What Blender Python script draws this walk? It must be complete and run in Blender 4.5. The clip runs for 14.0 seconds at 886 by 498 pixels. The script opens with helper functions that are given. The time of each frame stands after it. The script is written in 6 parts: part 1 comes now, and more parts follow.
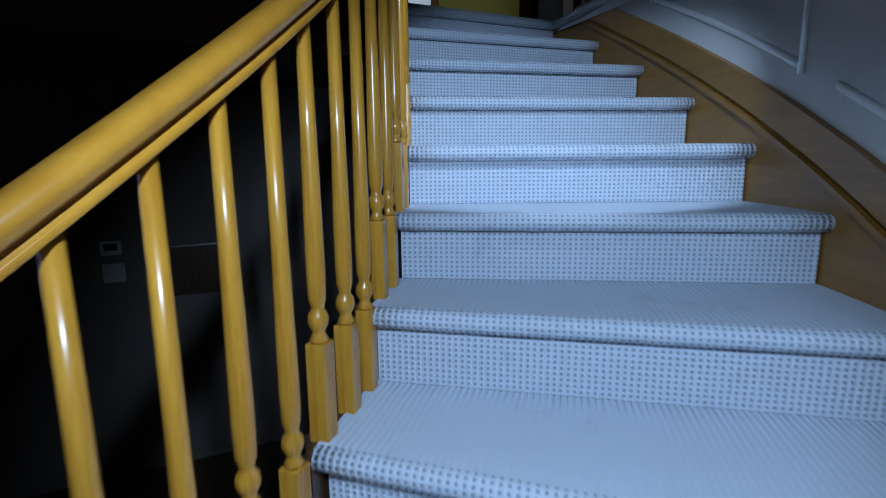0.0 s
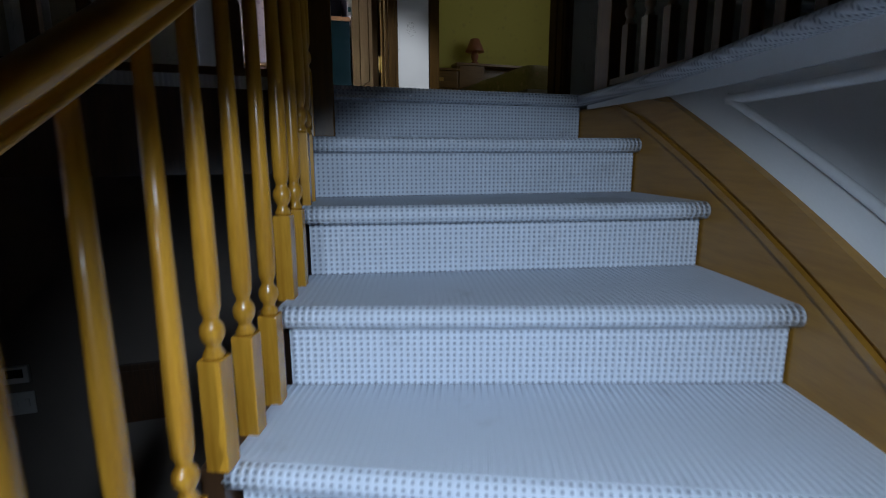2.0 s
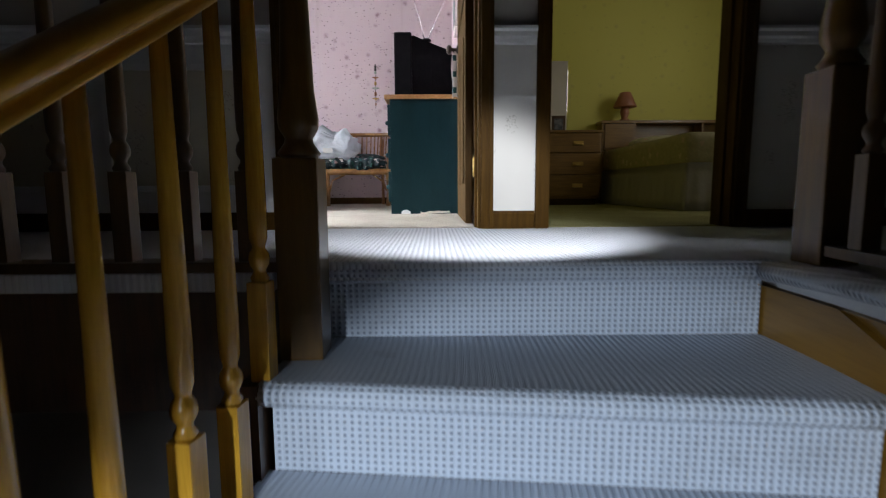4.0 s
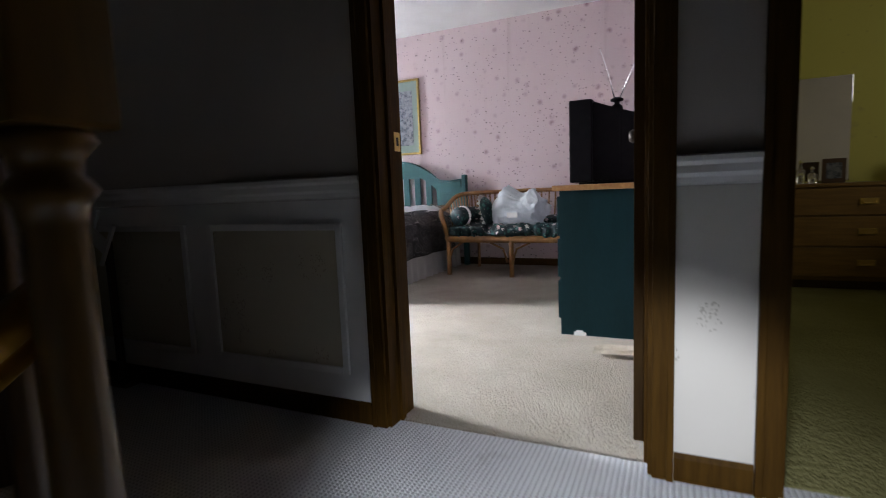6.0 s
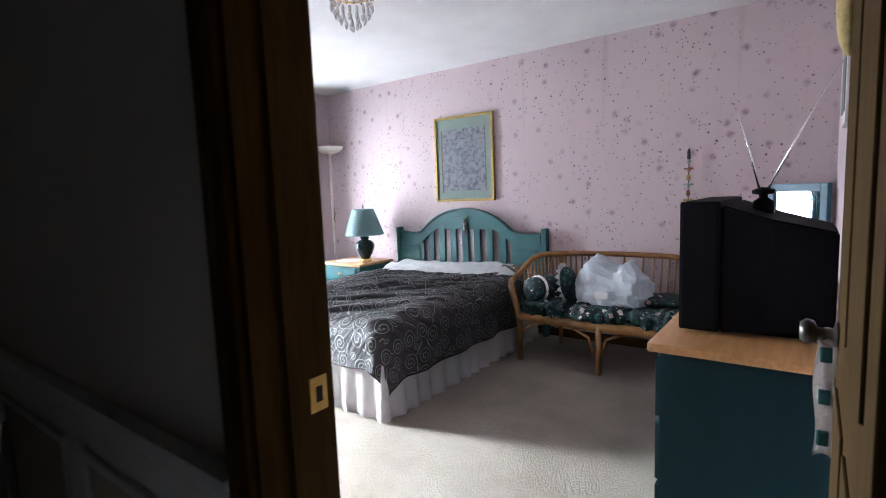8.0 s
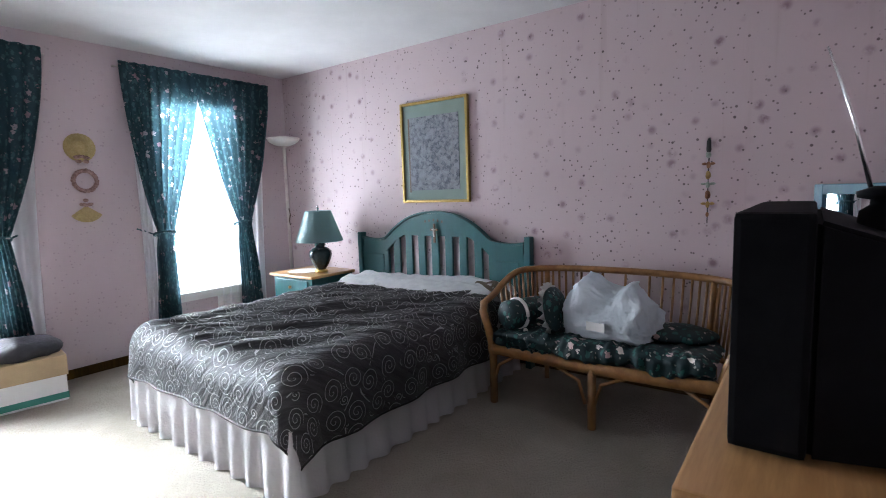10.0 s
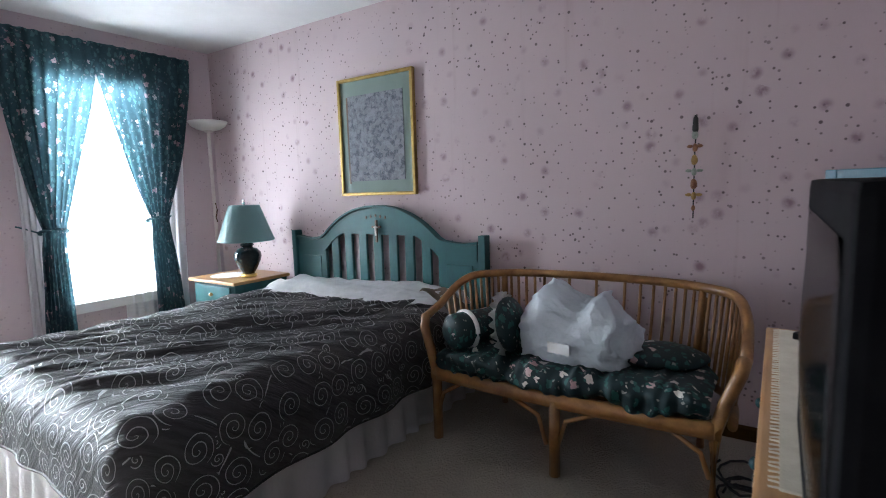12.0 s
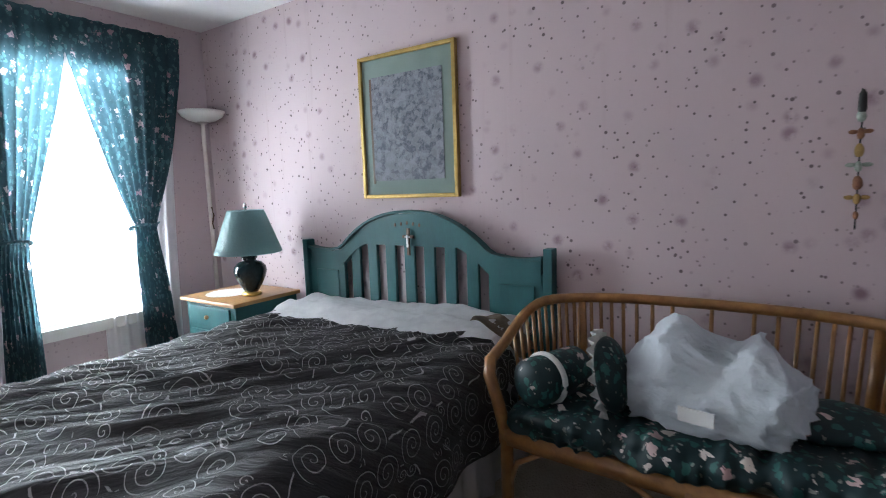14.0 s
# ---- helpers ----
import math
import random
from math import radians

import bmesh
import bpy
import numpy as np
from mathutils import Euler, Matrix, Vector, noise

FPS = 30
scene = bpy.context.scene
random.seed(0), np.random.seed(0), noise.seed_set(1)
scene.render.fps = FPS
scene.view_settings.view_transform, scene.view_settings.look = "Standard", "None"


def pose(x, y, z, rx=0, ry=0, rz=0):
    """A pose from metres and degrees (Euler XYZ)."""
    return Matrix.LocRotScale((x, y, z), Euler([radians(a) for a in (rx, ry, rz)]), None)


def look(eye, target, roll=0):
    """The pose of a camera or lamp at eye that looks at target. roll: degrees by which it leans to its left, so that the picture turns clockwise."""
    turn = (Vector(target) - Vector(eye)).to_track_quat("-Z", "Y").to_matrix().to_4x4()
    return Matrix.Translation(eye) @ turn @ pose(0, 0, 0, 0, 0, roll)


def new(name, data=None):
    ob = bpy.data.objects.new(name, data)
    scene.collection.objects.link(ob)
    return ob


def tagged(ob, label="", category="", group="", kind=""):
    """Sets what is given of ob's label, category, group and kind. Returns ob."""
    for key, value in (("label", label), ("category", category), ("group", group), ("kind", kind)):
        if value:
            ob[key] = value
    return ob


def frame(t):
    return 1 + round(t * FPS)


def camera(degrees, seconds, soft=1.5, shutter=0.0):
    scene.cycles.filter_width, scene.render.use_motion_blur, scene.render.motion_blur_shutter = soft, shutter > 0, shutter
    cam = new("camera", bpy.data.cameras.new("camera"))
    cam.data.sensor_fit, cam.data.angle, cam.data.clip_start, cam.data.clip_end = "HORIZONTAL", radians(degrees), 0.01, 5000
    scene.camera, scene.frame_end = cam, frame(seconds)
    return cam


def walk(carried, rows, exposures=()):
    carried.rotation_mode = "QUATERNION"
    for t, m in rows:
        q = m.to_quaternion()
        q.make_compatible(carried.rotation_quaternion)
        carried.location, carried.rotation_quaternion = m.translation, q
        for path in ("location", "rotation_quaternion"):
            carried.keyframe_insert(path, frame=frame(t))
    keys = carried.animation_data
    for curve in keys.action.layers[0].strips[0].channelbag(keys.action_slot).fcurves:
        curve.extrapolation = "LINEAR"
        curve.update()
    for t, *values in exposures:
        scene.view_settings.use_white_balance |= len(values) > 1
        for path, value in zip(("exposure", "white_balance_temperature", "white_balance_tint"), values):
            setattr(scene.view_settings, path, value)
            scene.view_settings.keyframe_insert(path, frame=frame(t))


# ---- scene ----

# ---------------------------------------------------------------- camera
cam = camera(82.8, 14.0, 0.95, 0.4)
PATH = [
    (0, (-0.501, -3.539, -0.786), (0.313, -1.746, -1.134), -0.5),
    (0.5, (-0.374, -3.352, -0.667), (0.423, -1.555, -1.034), 0.3),
    (1, (-0.190, -3.203, -0.491), (0.562, -1.386, -0.856), -0.3),
    (1.5, (0.009, -3.061, -0.371), (0.734, -1.233, -0.735), -0.2),
    (2, (0.164, -2.843, -0.241), (0.784, -0.978, -0.609), -0.1),
    (2.5, (0.363, -2.715, -0.130), (0.843, -0.807, -0.488), -0.4),
    (3, (0.517, -2.550, -0.061), (0.862, -0.596, -0.309), -1.0),
    (3.5, (0.572, -2.302, 0.064), (0.759, -0.325, -0.176), -0.7),
    (3.7, (0.575, -2.240, 0.100), (0.707, -0.259, -0.140), -0.5),
    (5.8, (0.882, -1.467, 0.737), (0.112, 0.365, 0.512), -2.0),
    (6, (0.843, -1.365, 0.764), (0.007, 0.438, 0.543), -2.3),
    (6.5, (0.844, -1.137, 0.925), (-0.147, 0.586, 0.703), -2.1),
    (7, (0.852, -0.906, 1.084), (-0.228, 0.762, 0.859), -2.1),
    (7.5, (0.755, -0.657, 1.186), (-0.389, 0.968, 0.963), -2.1),
    (8, (0.686, -0.426, 1.278), (-0.495, 1.172, 1.057), -2.2),
    (10.3, (0.409, 0.463, 1.265), (-0.770, 2.063, 1.042), -1.7),
    (10.5, (0.390, 0.527, 1.249), (-0.772, 2.140, 1.026), -1.5),
    (11, (0.377, 0.753, 1.227), (-0.763, 2.380, 0.998), -2.0),
    (11.5, (0.366, 0.892, 1.211), (-0.746, 2.538, 0.981), -1.8),
    (12, (0.287, 0.945, 1.220), (-0.816, 2.596, 0.985), -1.7),
    (12.5, (0.175, 1.044, 1.237), (-0.924, 2.699, 1.005), -1.9),
    (13, (0.058, 1.112, 1.237), (-1.037, 2.768, 0.999), -1.7),
    (13.5, (-0.113, 1.211, 1.247), (-1.201, 2.872, 1.005), -1.8),
    (14, (-0.278, 1.317, 1.245), (-1.376, 2.971, 1.002), -2.0),
]
walk(cam, [(t, look(eye, target, roll)) for t, eye, target, roll in PATH],
     [(0.0, -0.15, 5150, 9), (0.5, -0.25, 5300, 9), (1.0, -0.35, 5500, 10), (1.5, -0.35, 5700, 11), (2.0, -0.1, 5900, 11), (2.5, 0.15, 6050, 11), (3.0, 0.5, 6150, 12), (3.7, 1.05, 6400, 12), (5.8, 0.55, 6450, 13), (6.8, 0.7, 6300, 13), (8.2, 0.45, 6150, 12), (10.3, 0.0, 6100, 10), (14.0, -0.05, 6150, 8)])

# ---------------------------------------------------------------- plan
H = 0.185                       # riser
CX, CY = -2.294, -0.963         # centre of the curved stair
RI, RO = 2.578, 3.690           # inner and outer edge of the treads
TH7, DTH = -0.0103, 0.1030      # angle of the top nosing, turn of one step
LOW = -15 * H                   # floor of the storey below
CEIL = 2.44
WALL_T = 0.145
PINK_Y, LEFT_X, RIGHT_X = 3.595, -3.87, 0.80


def th(k):
    return TH7 - DTH * (7 - k)


def polar(r, a, z):
    return Vector((CX + r * math.cos(a), CY + r * math.sin(a), z))


# ---------------------------------------------------------------- world and lights
world = bpy.data.worlds.new("overcast")
scene.world = world
world.use_nodes = True
wn = world.node_tree
sky = wn.nodes.new("ShaderNodeTexSky")
sky.sky_type, sky.sun_disc, sky.sun_elevation, sky.sun_rotation = "NISHITA", False, radians(30), radians(150)
wn.nodes["Background"].inputs[1].default_value = 0.1
wn.links.new(sky.outputs[0], wn.nodes["Background"].inputs[0])


def area_light(name, eye, target, sx, sy, power, colour, spread=180.0):
    d = bpy.data.lights.new(name, "AREA")
    d.shape, d.size, d.size_y, d.energy, d.color = "RECTANGLE", sx, sy, power, colour
    d.spread = radians(spread)
    o = new(name, d)
    o.matrix_world = look(eye, target)
    return o


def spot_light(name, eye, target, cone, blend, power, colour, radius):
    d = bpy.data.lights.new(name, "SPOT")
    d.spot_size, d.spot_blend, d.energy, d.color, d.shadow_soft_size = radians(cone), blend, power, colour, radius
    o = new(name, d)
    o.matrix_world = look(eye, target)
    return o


area_light("daylight_window_1", (-3.915, 2.70, 1.29), (0, 2.60, 0.95), 0.60, 1.55, 112, (0.88, 0.95, 1.0))
area_light("daylight_window_2", (-3.915, 0.95, 1.10), (-1.3, 0.92, -0.25), 0.60, 1.05, 115, (0.88, 0.95, 1.0), 70.0)
# added fill lamp for the yellow room, where no window is built
area_light("fill_light_yellow_room", (3.90, 1.5, 1.45), (2, 1.8, 1.2), 1.0, 1.2, 4.6, (1.0, 0.97, 0.88))
# three fixed spots stand in for the walker's torch on flight and landing floor
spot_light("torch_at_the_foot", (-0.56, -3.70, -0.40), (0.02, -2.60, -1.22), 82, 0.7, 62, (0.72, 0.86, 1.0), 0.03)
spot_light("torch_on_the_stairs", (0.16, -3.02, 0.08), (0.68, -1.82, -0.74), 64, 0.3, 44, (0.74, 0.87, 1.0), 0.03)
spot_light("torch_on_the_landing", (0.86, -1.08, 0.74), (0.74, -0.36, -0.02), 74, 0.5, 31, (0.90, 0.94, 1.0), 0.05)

# ---------------------------------------------------------------- materials
class Nodes:
    """A small hand for node trees."""

    def __init__(self, name):
        self.m = bpy.data.materials.new(name)
        self.m.use_nodes = True
        self.t = self.m.node_tree
        self.b = self.t.nodes["Principled BSDF"]
        tc = self.t.nodes.new("ShaderNodeTexCoord")
        self.obj, self.uv = tc.outputs["Object"], tc.outputs["UV"]
        geo = self.t.nodes.new("ShaderNodeNewGeometry")
        self.pos = geo.outputs["Position"]

    def put(self, sock, v):
        if isinstance(v, bpy.types.NodeSocket):
            self.t.links.new(v, sock)
        else:
            sock.default_value = v

    def math(self, op, a, b=0.0, c=0.0):
        n = self.t.nodes.new("ShaderNodeMath")
        n.operation = op
        for i, v in enumerate((a, b, c)):
            self.put(n.inputs[i], v)
        return n.outputs[0]

    def scaled(self, v, s):
        n = self.t.nodes.new("ShaderNodeMapping")
        self.put(n.inputs["Vector"], v)
        n.inputs["Scale"].default_value = s
        return n.outputs[0]

    def noise(self, v, scale, detail=3.0, rough=0.55):
        n = self.t.nodes.new("ShaderNodeTexNoise")
        self.put(n.inputs["Vector"], v)
        n.inputs["Scale"].default_value, n.inputs["Detail"].default_value, n.inputs["Roughness"].default_value = scale, detail, rough
        return n.outputs[0]

    def voronoi(self, v, scale, randomness=1.0, dims="3D"):
        n = self.t.nodes.new("ShaderNodeTexVoronoi")
        n.voronoi_dimensions = dims
        self.put(n.inputs["Vector"], v)
        n.inputs["Scale"].default_value, n.inputs["Randomness"].default_value = scale, randomness
        return n

    def ramp(self, f, lo, hi, smooth=True):
        n = self.t.nodes.new("ShaderNodeMapRange")
        n.interpolation_type = "SMOOTHSTEP" if smooth else "LINEAR"
        self.put(n.inputs[0], f)
        n.inputs[1].default_value, n.inputs[2].default_value = lo, hi
        return n.outputs[0]

    def mix(self, f, a, b):
        n = self.t.nodes.new("ShaderNodeMix")
        n.data_type = "RGBA"
        self.put(n.inputs[0], f)
        for i, v in ((6, a), (7, b)):
            self.put(n.inputs[i], v if isinstance(v, bpy.types.NodeSocket) else (*v, 1.0))
        return n.outputs[2]

    def bump(self, height, strength, distance=0.002):
        n = self.t.nodes.new("ShaderNodeBump")
        n.inputs["Strength"].default_value, n.inputs["Distance"].default_value = strength, distance
        self.put(n.inputs["Height"], height)
        self.t.links.new(n.outputs[0], self.b.inputs["Normal"])

    def split(self, v):
        n = self.t.nodes.new("ShaderNodeSeparateXYZ")
        self.put(n.inputs[0], v)
        return n.outputs

    def rotated(self, v, degrees):
        n = self.t.nodes.new("ShaderNodeMapping")
        self.put(n.inputs["Vector"], v)
        n.inputs["Rotation"].default_value = (0, 0, radians(degrees))
        return n.outputs[0]

    def sub(self, a, b):
        n = self.t.nodes.new("ShaderNodeVectorMath")
        n.operation = "SUBTRACT"
        self.put(n.inputs[0], a)
        self.put(n.inputs[1], b)
        return n.outputs[0]

    def done(self, colour, rough=0.6, metal=0.0, spec=0.5):
        self.put(self.b.inputs["Base Color"], colour if isinstance(colour, bpy.types.NodeSocket) else (*colour, 1.0))
        self.put(self.b.inputs["Roughness"], rough)
        self.b.inputs["Metallic"].default_value = metal
        self.b.inputs["Specular IOR Level"].default_value = spec
        return self.m


def surf(name, a, b, scale=6.0, rough=0.6, bump=0.1, fine=120.0, metal=0.0, spec=0.5, stretch=(1, 1, 1), dist=0.002):
    """Two colours mixed by broad and fine noise, with fine relief."""
    n = Nodes(name)
    v = n.scaled(n.obj, stretch)
    broad, small = n.noise(v, scale, 4.0), n.noise(v, fine, 2.0)
    f = n.ramp(n.math("ADD", n.math("MULTIPLY", broad, 0.7), n.math("MULTIPLY", small, 0.3)), 0.3, 0.7)
    n.bump(small, bump, dist)
    r = n.math("ADD", rough - 0.06, n.math("MULTIPLY", broad, 0.12))
    return n.done(n.mix(f, a, b), r, metal, spec)


def wood(name, a, b, rough=0.35, along=(1, 1, 12), coat=0.3):
    n = Nodes(name)
    v = n.scaled(n.obj, tuple(60.0 / s for s in along))
    grain = n.noise(v, 1.0, 4.0, 0.65)
    broad = n.noise(n.obj, 3.0)
    f = n.ramp(n.math("ADD", n.math("MULTIPLY", grain, 0.75), n.math("MULTIPLY", broad, 0.25)), 0.32, 0.68)
    n.bump(grain, 0.12, 0.001)
    n.b.inputs["Coat Weight"].default_value = coat
    n.b.inputs["Coat Roughness"].default_value = 0.25
    return n.done(n.mix(f, a, b), rough)


def loop_carpet(name, a, b, pitch_u, pitch_v, stain=None):
    """Woven loops in rows, along UVs in metres."""
    n = Nodes(name)
    u, v, _ = n.split(n.uv)
    wob = n.math("MULTIPLY", n.noise(n.uv, 55.0, 2.0), 0.7)
    su = n.math("SINE", n.math("ADD", n.math("MULTIPLY", u, 2 * math.pi / pitch_u), wob))
    sv = n.math("SINE", n.math("ADD", n.math("MULTIPLY", v, 2 * math.pi / pitch_v), wob))
    pit = n.math("MULTIPLY", n.math("SUBTRACT", 0.5, n.math("MULTIPLY", su, 0.5)), n.math("SUBTRACT", 0.56, n.math("MULTIPLY", sv, 0.44)))
    loops = n.math("SUBTRACT", 1.0, pit)
    fuzz = n.noise(n.uv, 600.0, 2.0)
    broad = n.noise(n.obj, 9.0, 4.0, 0.6)
    height = n.math("ADD", loops, n.math("MULTIPLY", fuzz, 0.35))
    dirt = n.ramp(n.noise(n.obj, 4.0, 6.0, 0.7), 0.58, 0.72)
    f = n.ramp(n.math("ADD", loops, n.math("ADD", n.math("MULTIPLY", fuzz, 0.30), n.math("MULTIPLY", broad, 0.12))), 0.36, 0.92)
    col = n.mix(n.math("MULTIPLY", dirt, 0.2), n.mix(f, a, b), (0.16, 0.15, 0.15))
    if stain:
        far = n.t.nodes.new("ShaderNodeVectorMath")
        far.operation = "LENGTH"
        n.put(far.inputs[0], n.sub(n.obj, stain))
        ragged = n.math("ADD", far.outputs["Value"], n.math("MULTIPLY", n.noise(n.obj, 26.0, 4.0, 0.65), 0.16))
        col = n.mix(n.math("MULTIPLY", n.ramp(ragged, 0.20, 0.12), 0.28), col, (0.20, 0.20, 0.19))
    n.bump(height, 0.9, 0.004)
    return n.done(col, 0.95, 0.0, 0.15)


def shag(name, a, b, scale):
    n = Nodes(name)
    t = n.voronoi(n.obj, scale).outputs["Distance"]
    fine = n.noise(n.obj, scale * 2.5, 3.0, 0.7)
    broad = n.noise(n.obj, 2.2, 4.0)
    f = n.ramp(n.math("ADD", n.math("MULTIPLY", fine, 0.6), n.math("MULTIPLY", broad, 0.4)), 0.35, 0.65)
    n.bump(n.math("ADD", n.math("ADD", t, fine), n.math("MULTIPLY", n.noise(n.obj, scale * 0.35, 3.0, 0.7), 1.5)), 1.0, 0.016)
    return n.done(n.mix(f, a, b), 0.97, 0.0, 0.1)


def mould_paint(name, a, b, amount, flat=(1, 0.02, 1)):
    """Painted plaster with mould: soft large spots, small specks and runs, in patches."""
    n = Nodes(name)
    p = n.pos
    patch = n.ramp(n.noise(n.scaled(p, (1, 1, 0.8)), 0.9, 3.0), 0.26, 0.52)
    big = n.voronoi(n.scaled(p, flat), 9.0)
    keep = n.ramp(n.math("ADD", n.math("MULTIPLY", n.split(big.outputs["Color"])[0], 1.0), 0.0), 0.35, 0.55)
    spot = n.math("MULTIPLY", n.ramp(big.outputs["Distance"], 0.34, 0.06), n.math("MULTIPLY", keep, n.ramp(n.noise(p, 26.0, 3.0), 0.25, 0.6)))
    small = n.voronoi(n.scaled(p, flat), 34.0)
    keep2 = n.ramp(n.split(small.outputs["Color"])[1], 0.47, 0.51)
    speck = n.math("MULTIPLY", n.ramp(small.outputs["Distance"], 0.27, 0.13), keep2)
    mid = n.voronoi(n.scaled(p, flat), 17.0)
    keep3 = n.ramp(n.split(mid.outputs["Color"])[2], 0.58, 0.62)
    speck3 = n.math("MULTIPLY", n.ramp(mid.outputs["Distance"], 0.17, 0.09), keep3)
    runs = n.ramp(n.noise(n.scaled(p, (14, 14, 0.7)), 1.0, 3.0), 0.60, 0.80)
    base = n.mix(n.noise(p, 1.3, 4.0), a, b)
    c = n.mix(n.math("MULTIPLY", runs, n.math("MULTIPLY", patch, 0.24 * amount)), base, (0.30, 0.22, 0.20))
    c = n.mix(n.math("MULTIPLY", spot, n.math("MULTIPLY", patch, 0.72 * amount)), c, (0.20, 0.115, 0.14))
    c = n.mix(n.math("MULTIPLY", n.math("MAXIMUM", speck, speck3), n.math("MULTIPLY", n.ramp(n.noise(p, 1.6, 3.0), 0.30, 0.50), 0.74 * amount)), c, (0.075, 0.05, 0.055))
    n.bump(n.noise(p, 300.0, 2.0), 0.08, 0.001)
    return n.done(c, 0.75)


def floral(name, ground, leaf, petal, pale, scale, rough=0.85, spec=0.2, thin=0.0):
    """Printed cotton: pale and pink flowers with leaves on a dark ground."""
    n = Nodes(name)
    warp = n.t.nodes.new("ShaderNodeTexNoise")
    n.put(warp.inputs["Vector"], n.obj)
    warp.inputs["Scale"].default_value, warp.inputs["Detail"].default_value = 45.0, 2.0
    moved = n.t.nodes.new("ShaderNodeVectorMath")
    moved.operation = "MULTIPLY_ADD"
    n.put(moved.inputs[0], warp.outputs["Color"])
    moved.inputs[1].default_value = (0.030, 0.030, 0.030)
    n.put(moved.inputs[2], n.obj)
    wav = moved.outputs[0]
    fl = n.voronoi(wav, scale)
    loc = n.split(n.sub(n.scaled(wav, (scale,) * 3), n.scaled(fl.outputs["Position"], (scale,) * 3)))
    rnd = n.split(fl.outputs["Color"])
    ang = n.math("ARCTAN2", loc[2], n.math("ADD", loc[0], loc[1]))
    lobes = n.math("ADD", 0.27, n.math("MULTIPLY", n.math("SINE", n.math("MULTIPLY", ang, 5.0)), 0.055))
    bloom = n.math("MULTIPLY", n.math("LESS_THAN", fl.outputs["Distance"], lobes), n.math("GREATER_THAN", rnd[0], 0.36))
    lv = n.voronoi(n.scaled(wav, (1, 1, 0.6)), scale * 2.3)
    leaves = n.math("MULTIPLY", n.math("LESS_THAN", lv.outputs["Distance"], 0.38), n.math("GREATER_THAN", n.split(lv.outputs["Color"])[1], 0.22))
    g = n.mix(n.noise(wav, 40.0), ground, tuple(v * 0.6 for v in ground))
    c = n.mix(n.math("MULTIPLY", leaves, 0.85), g, leaf)
    sp = n.voronoi(n.scaled(wav, (1, 1, 0.7)), scale * 3.6)
    bits = n.math("MULTIPLY", n.math("LESS_THAN", sp.outputs["Distance"], 0.26), n.math("GREATER_THAN", n.split(sp.outputs["Color"])[0], 0.62))
    c = n.mix(n.math("MULTIPLY", bits, 0.28), c, pale)
    petals = n.mix(rnd[1], petal, pale)
    heart = n.math("LESS_THAN", fl.outputs["Distance"], 0.07)
    c = n.mix(bloom, c, n.mix(n.math("MULTIPLY", heart, 0.6), petals, leaf))
    n.bump(n.noise(wav, 35.0, 3.0), 0.25, 0.004)
    if thin:
        tr = n.t.nodes.new("ShaderNodeBsdfTranslucent")
        n.put(tr.inputs[0], c)
        mx = n.t.nodes.new("ShaderNodeMixShader")
        mx.inputs[0].default_value = thin
        n.t.links.new(n.b.outputs[0], mx.inputs[1])
        n.t.links.new(tr.outputs[0], mx.inputs[2])
        n.t.links.new(mx.outputs[0], n.t.nodes["Material Output"].inputs[0])
    return n.done(c, rough, 0.0, spec)


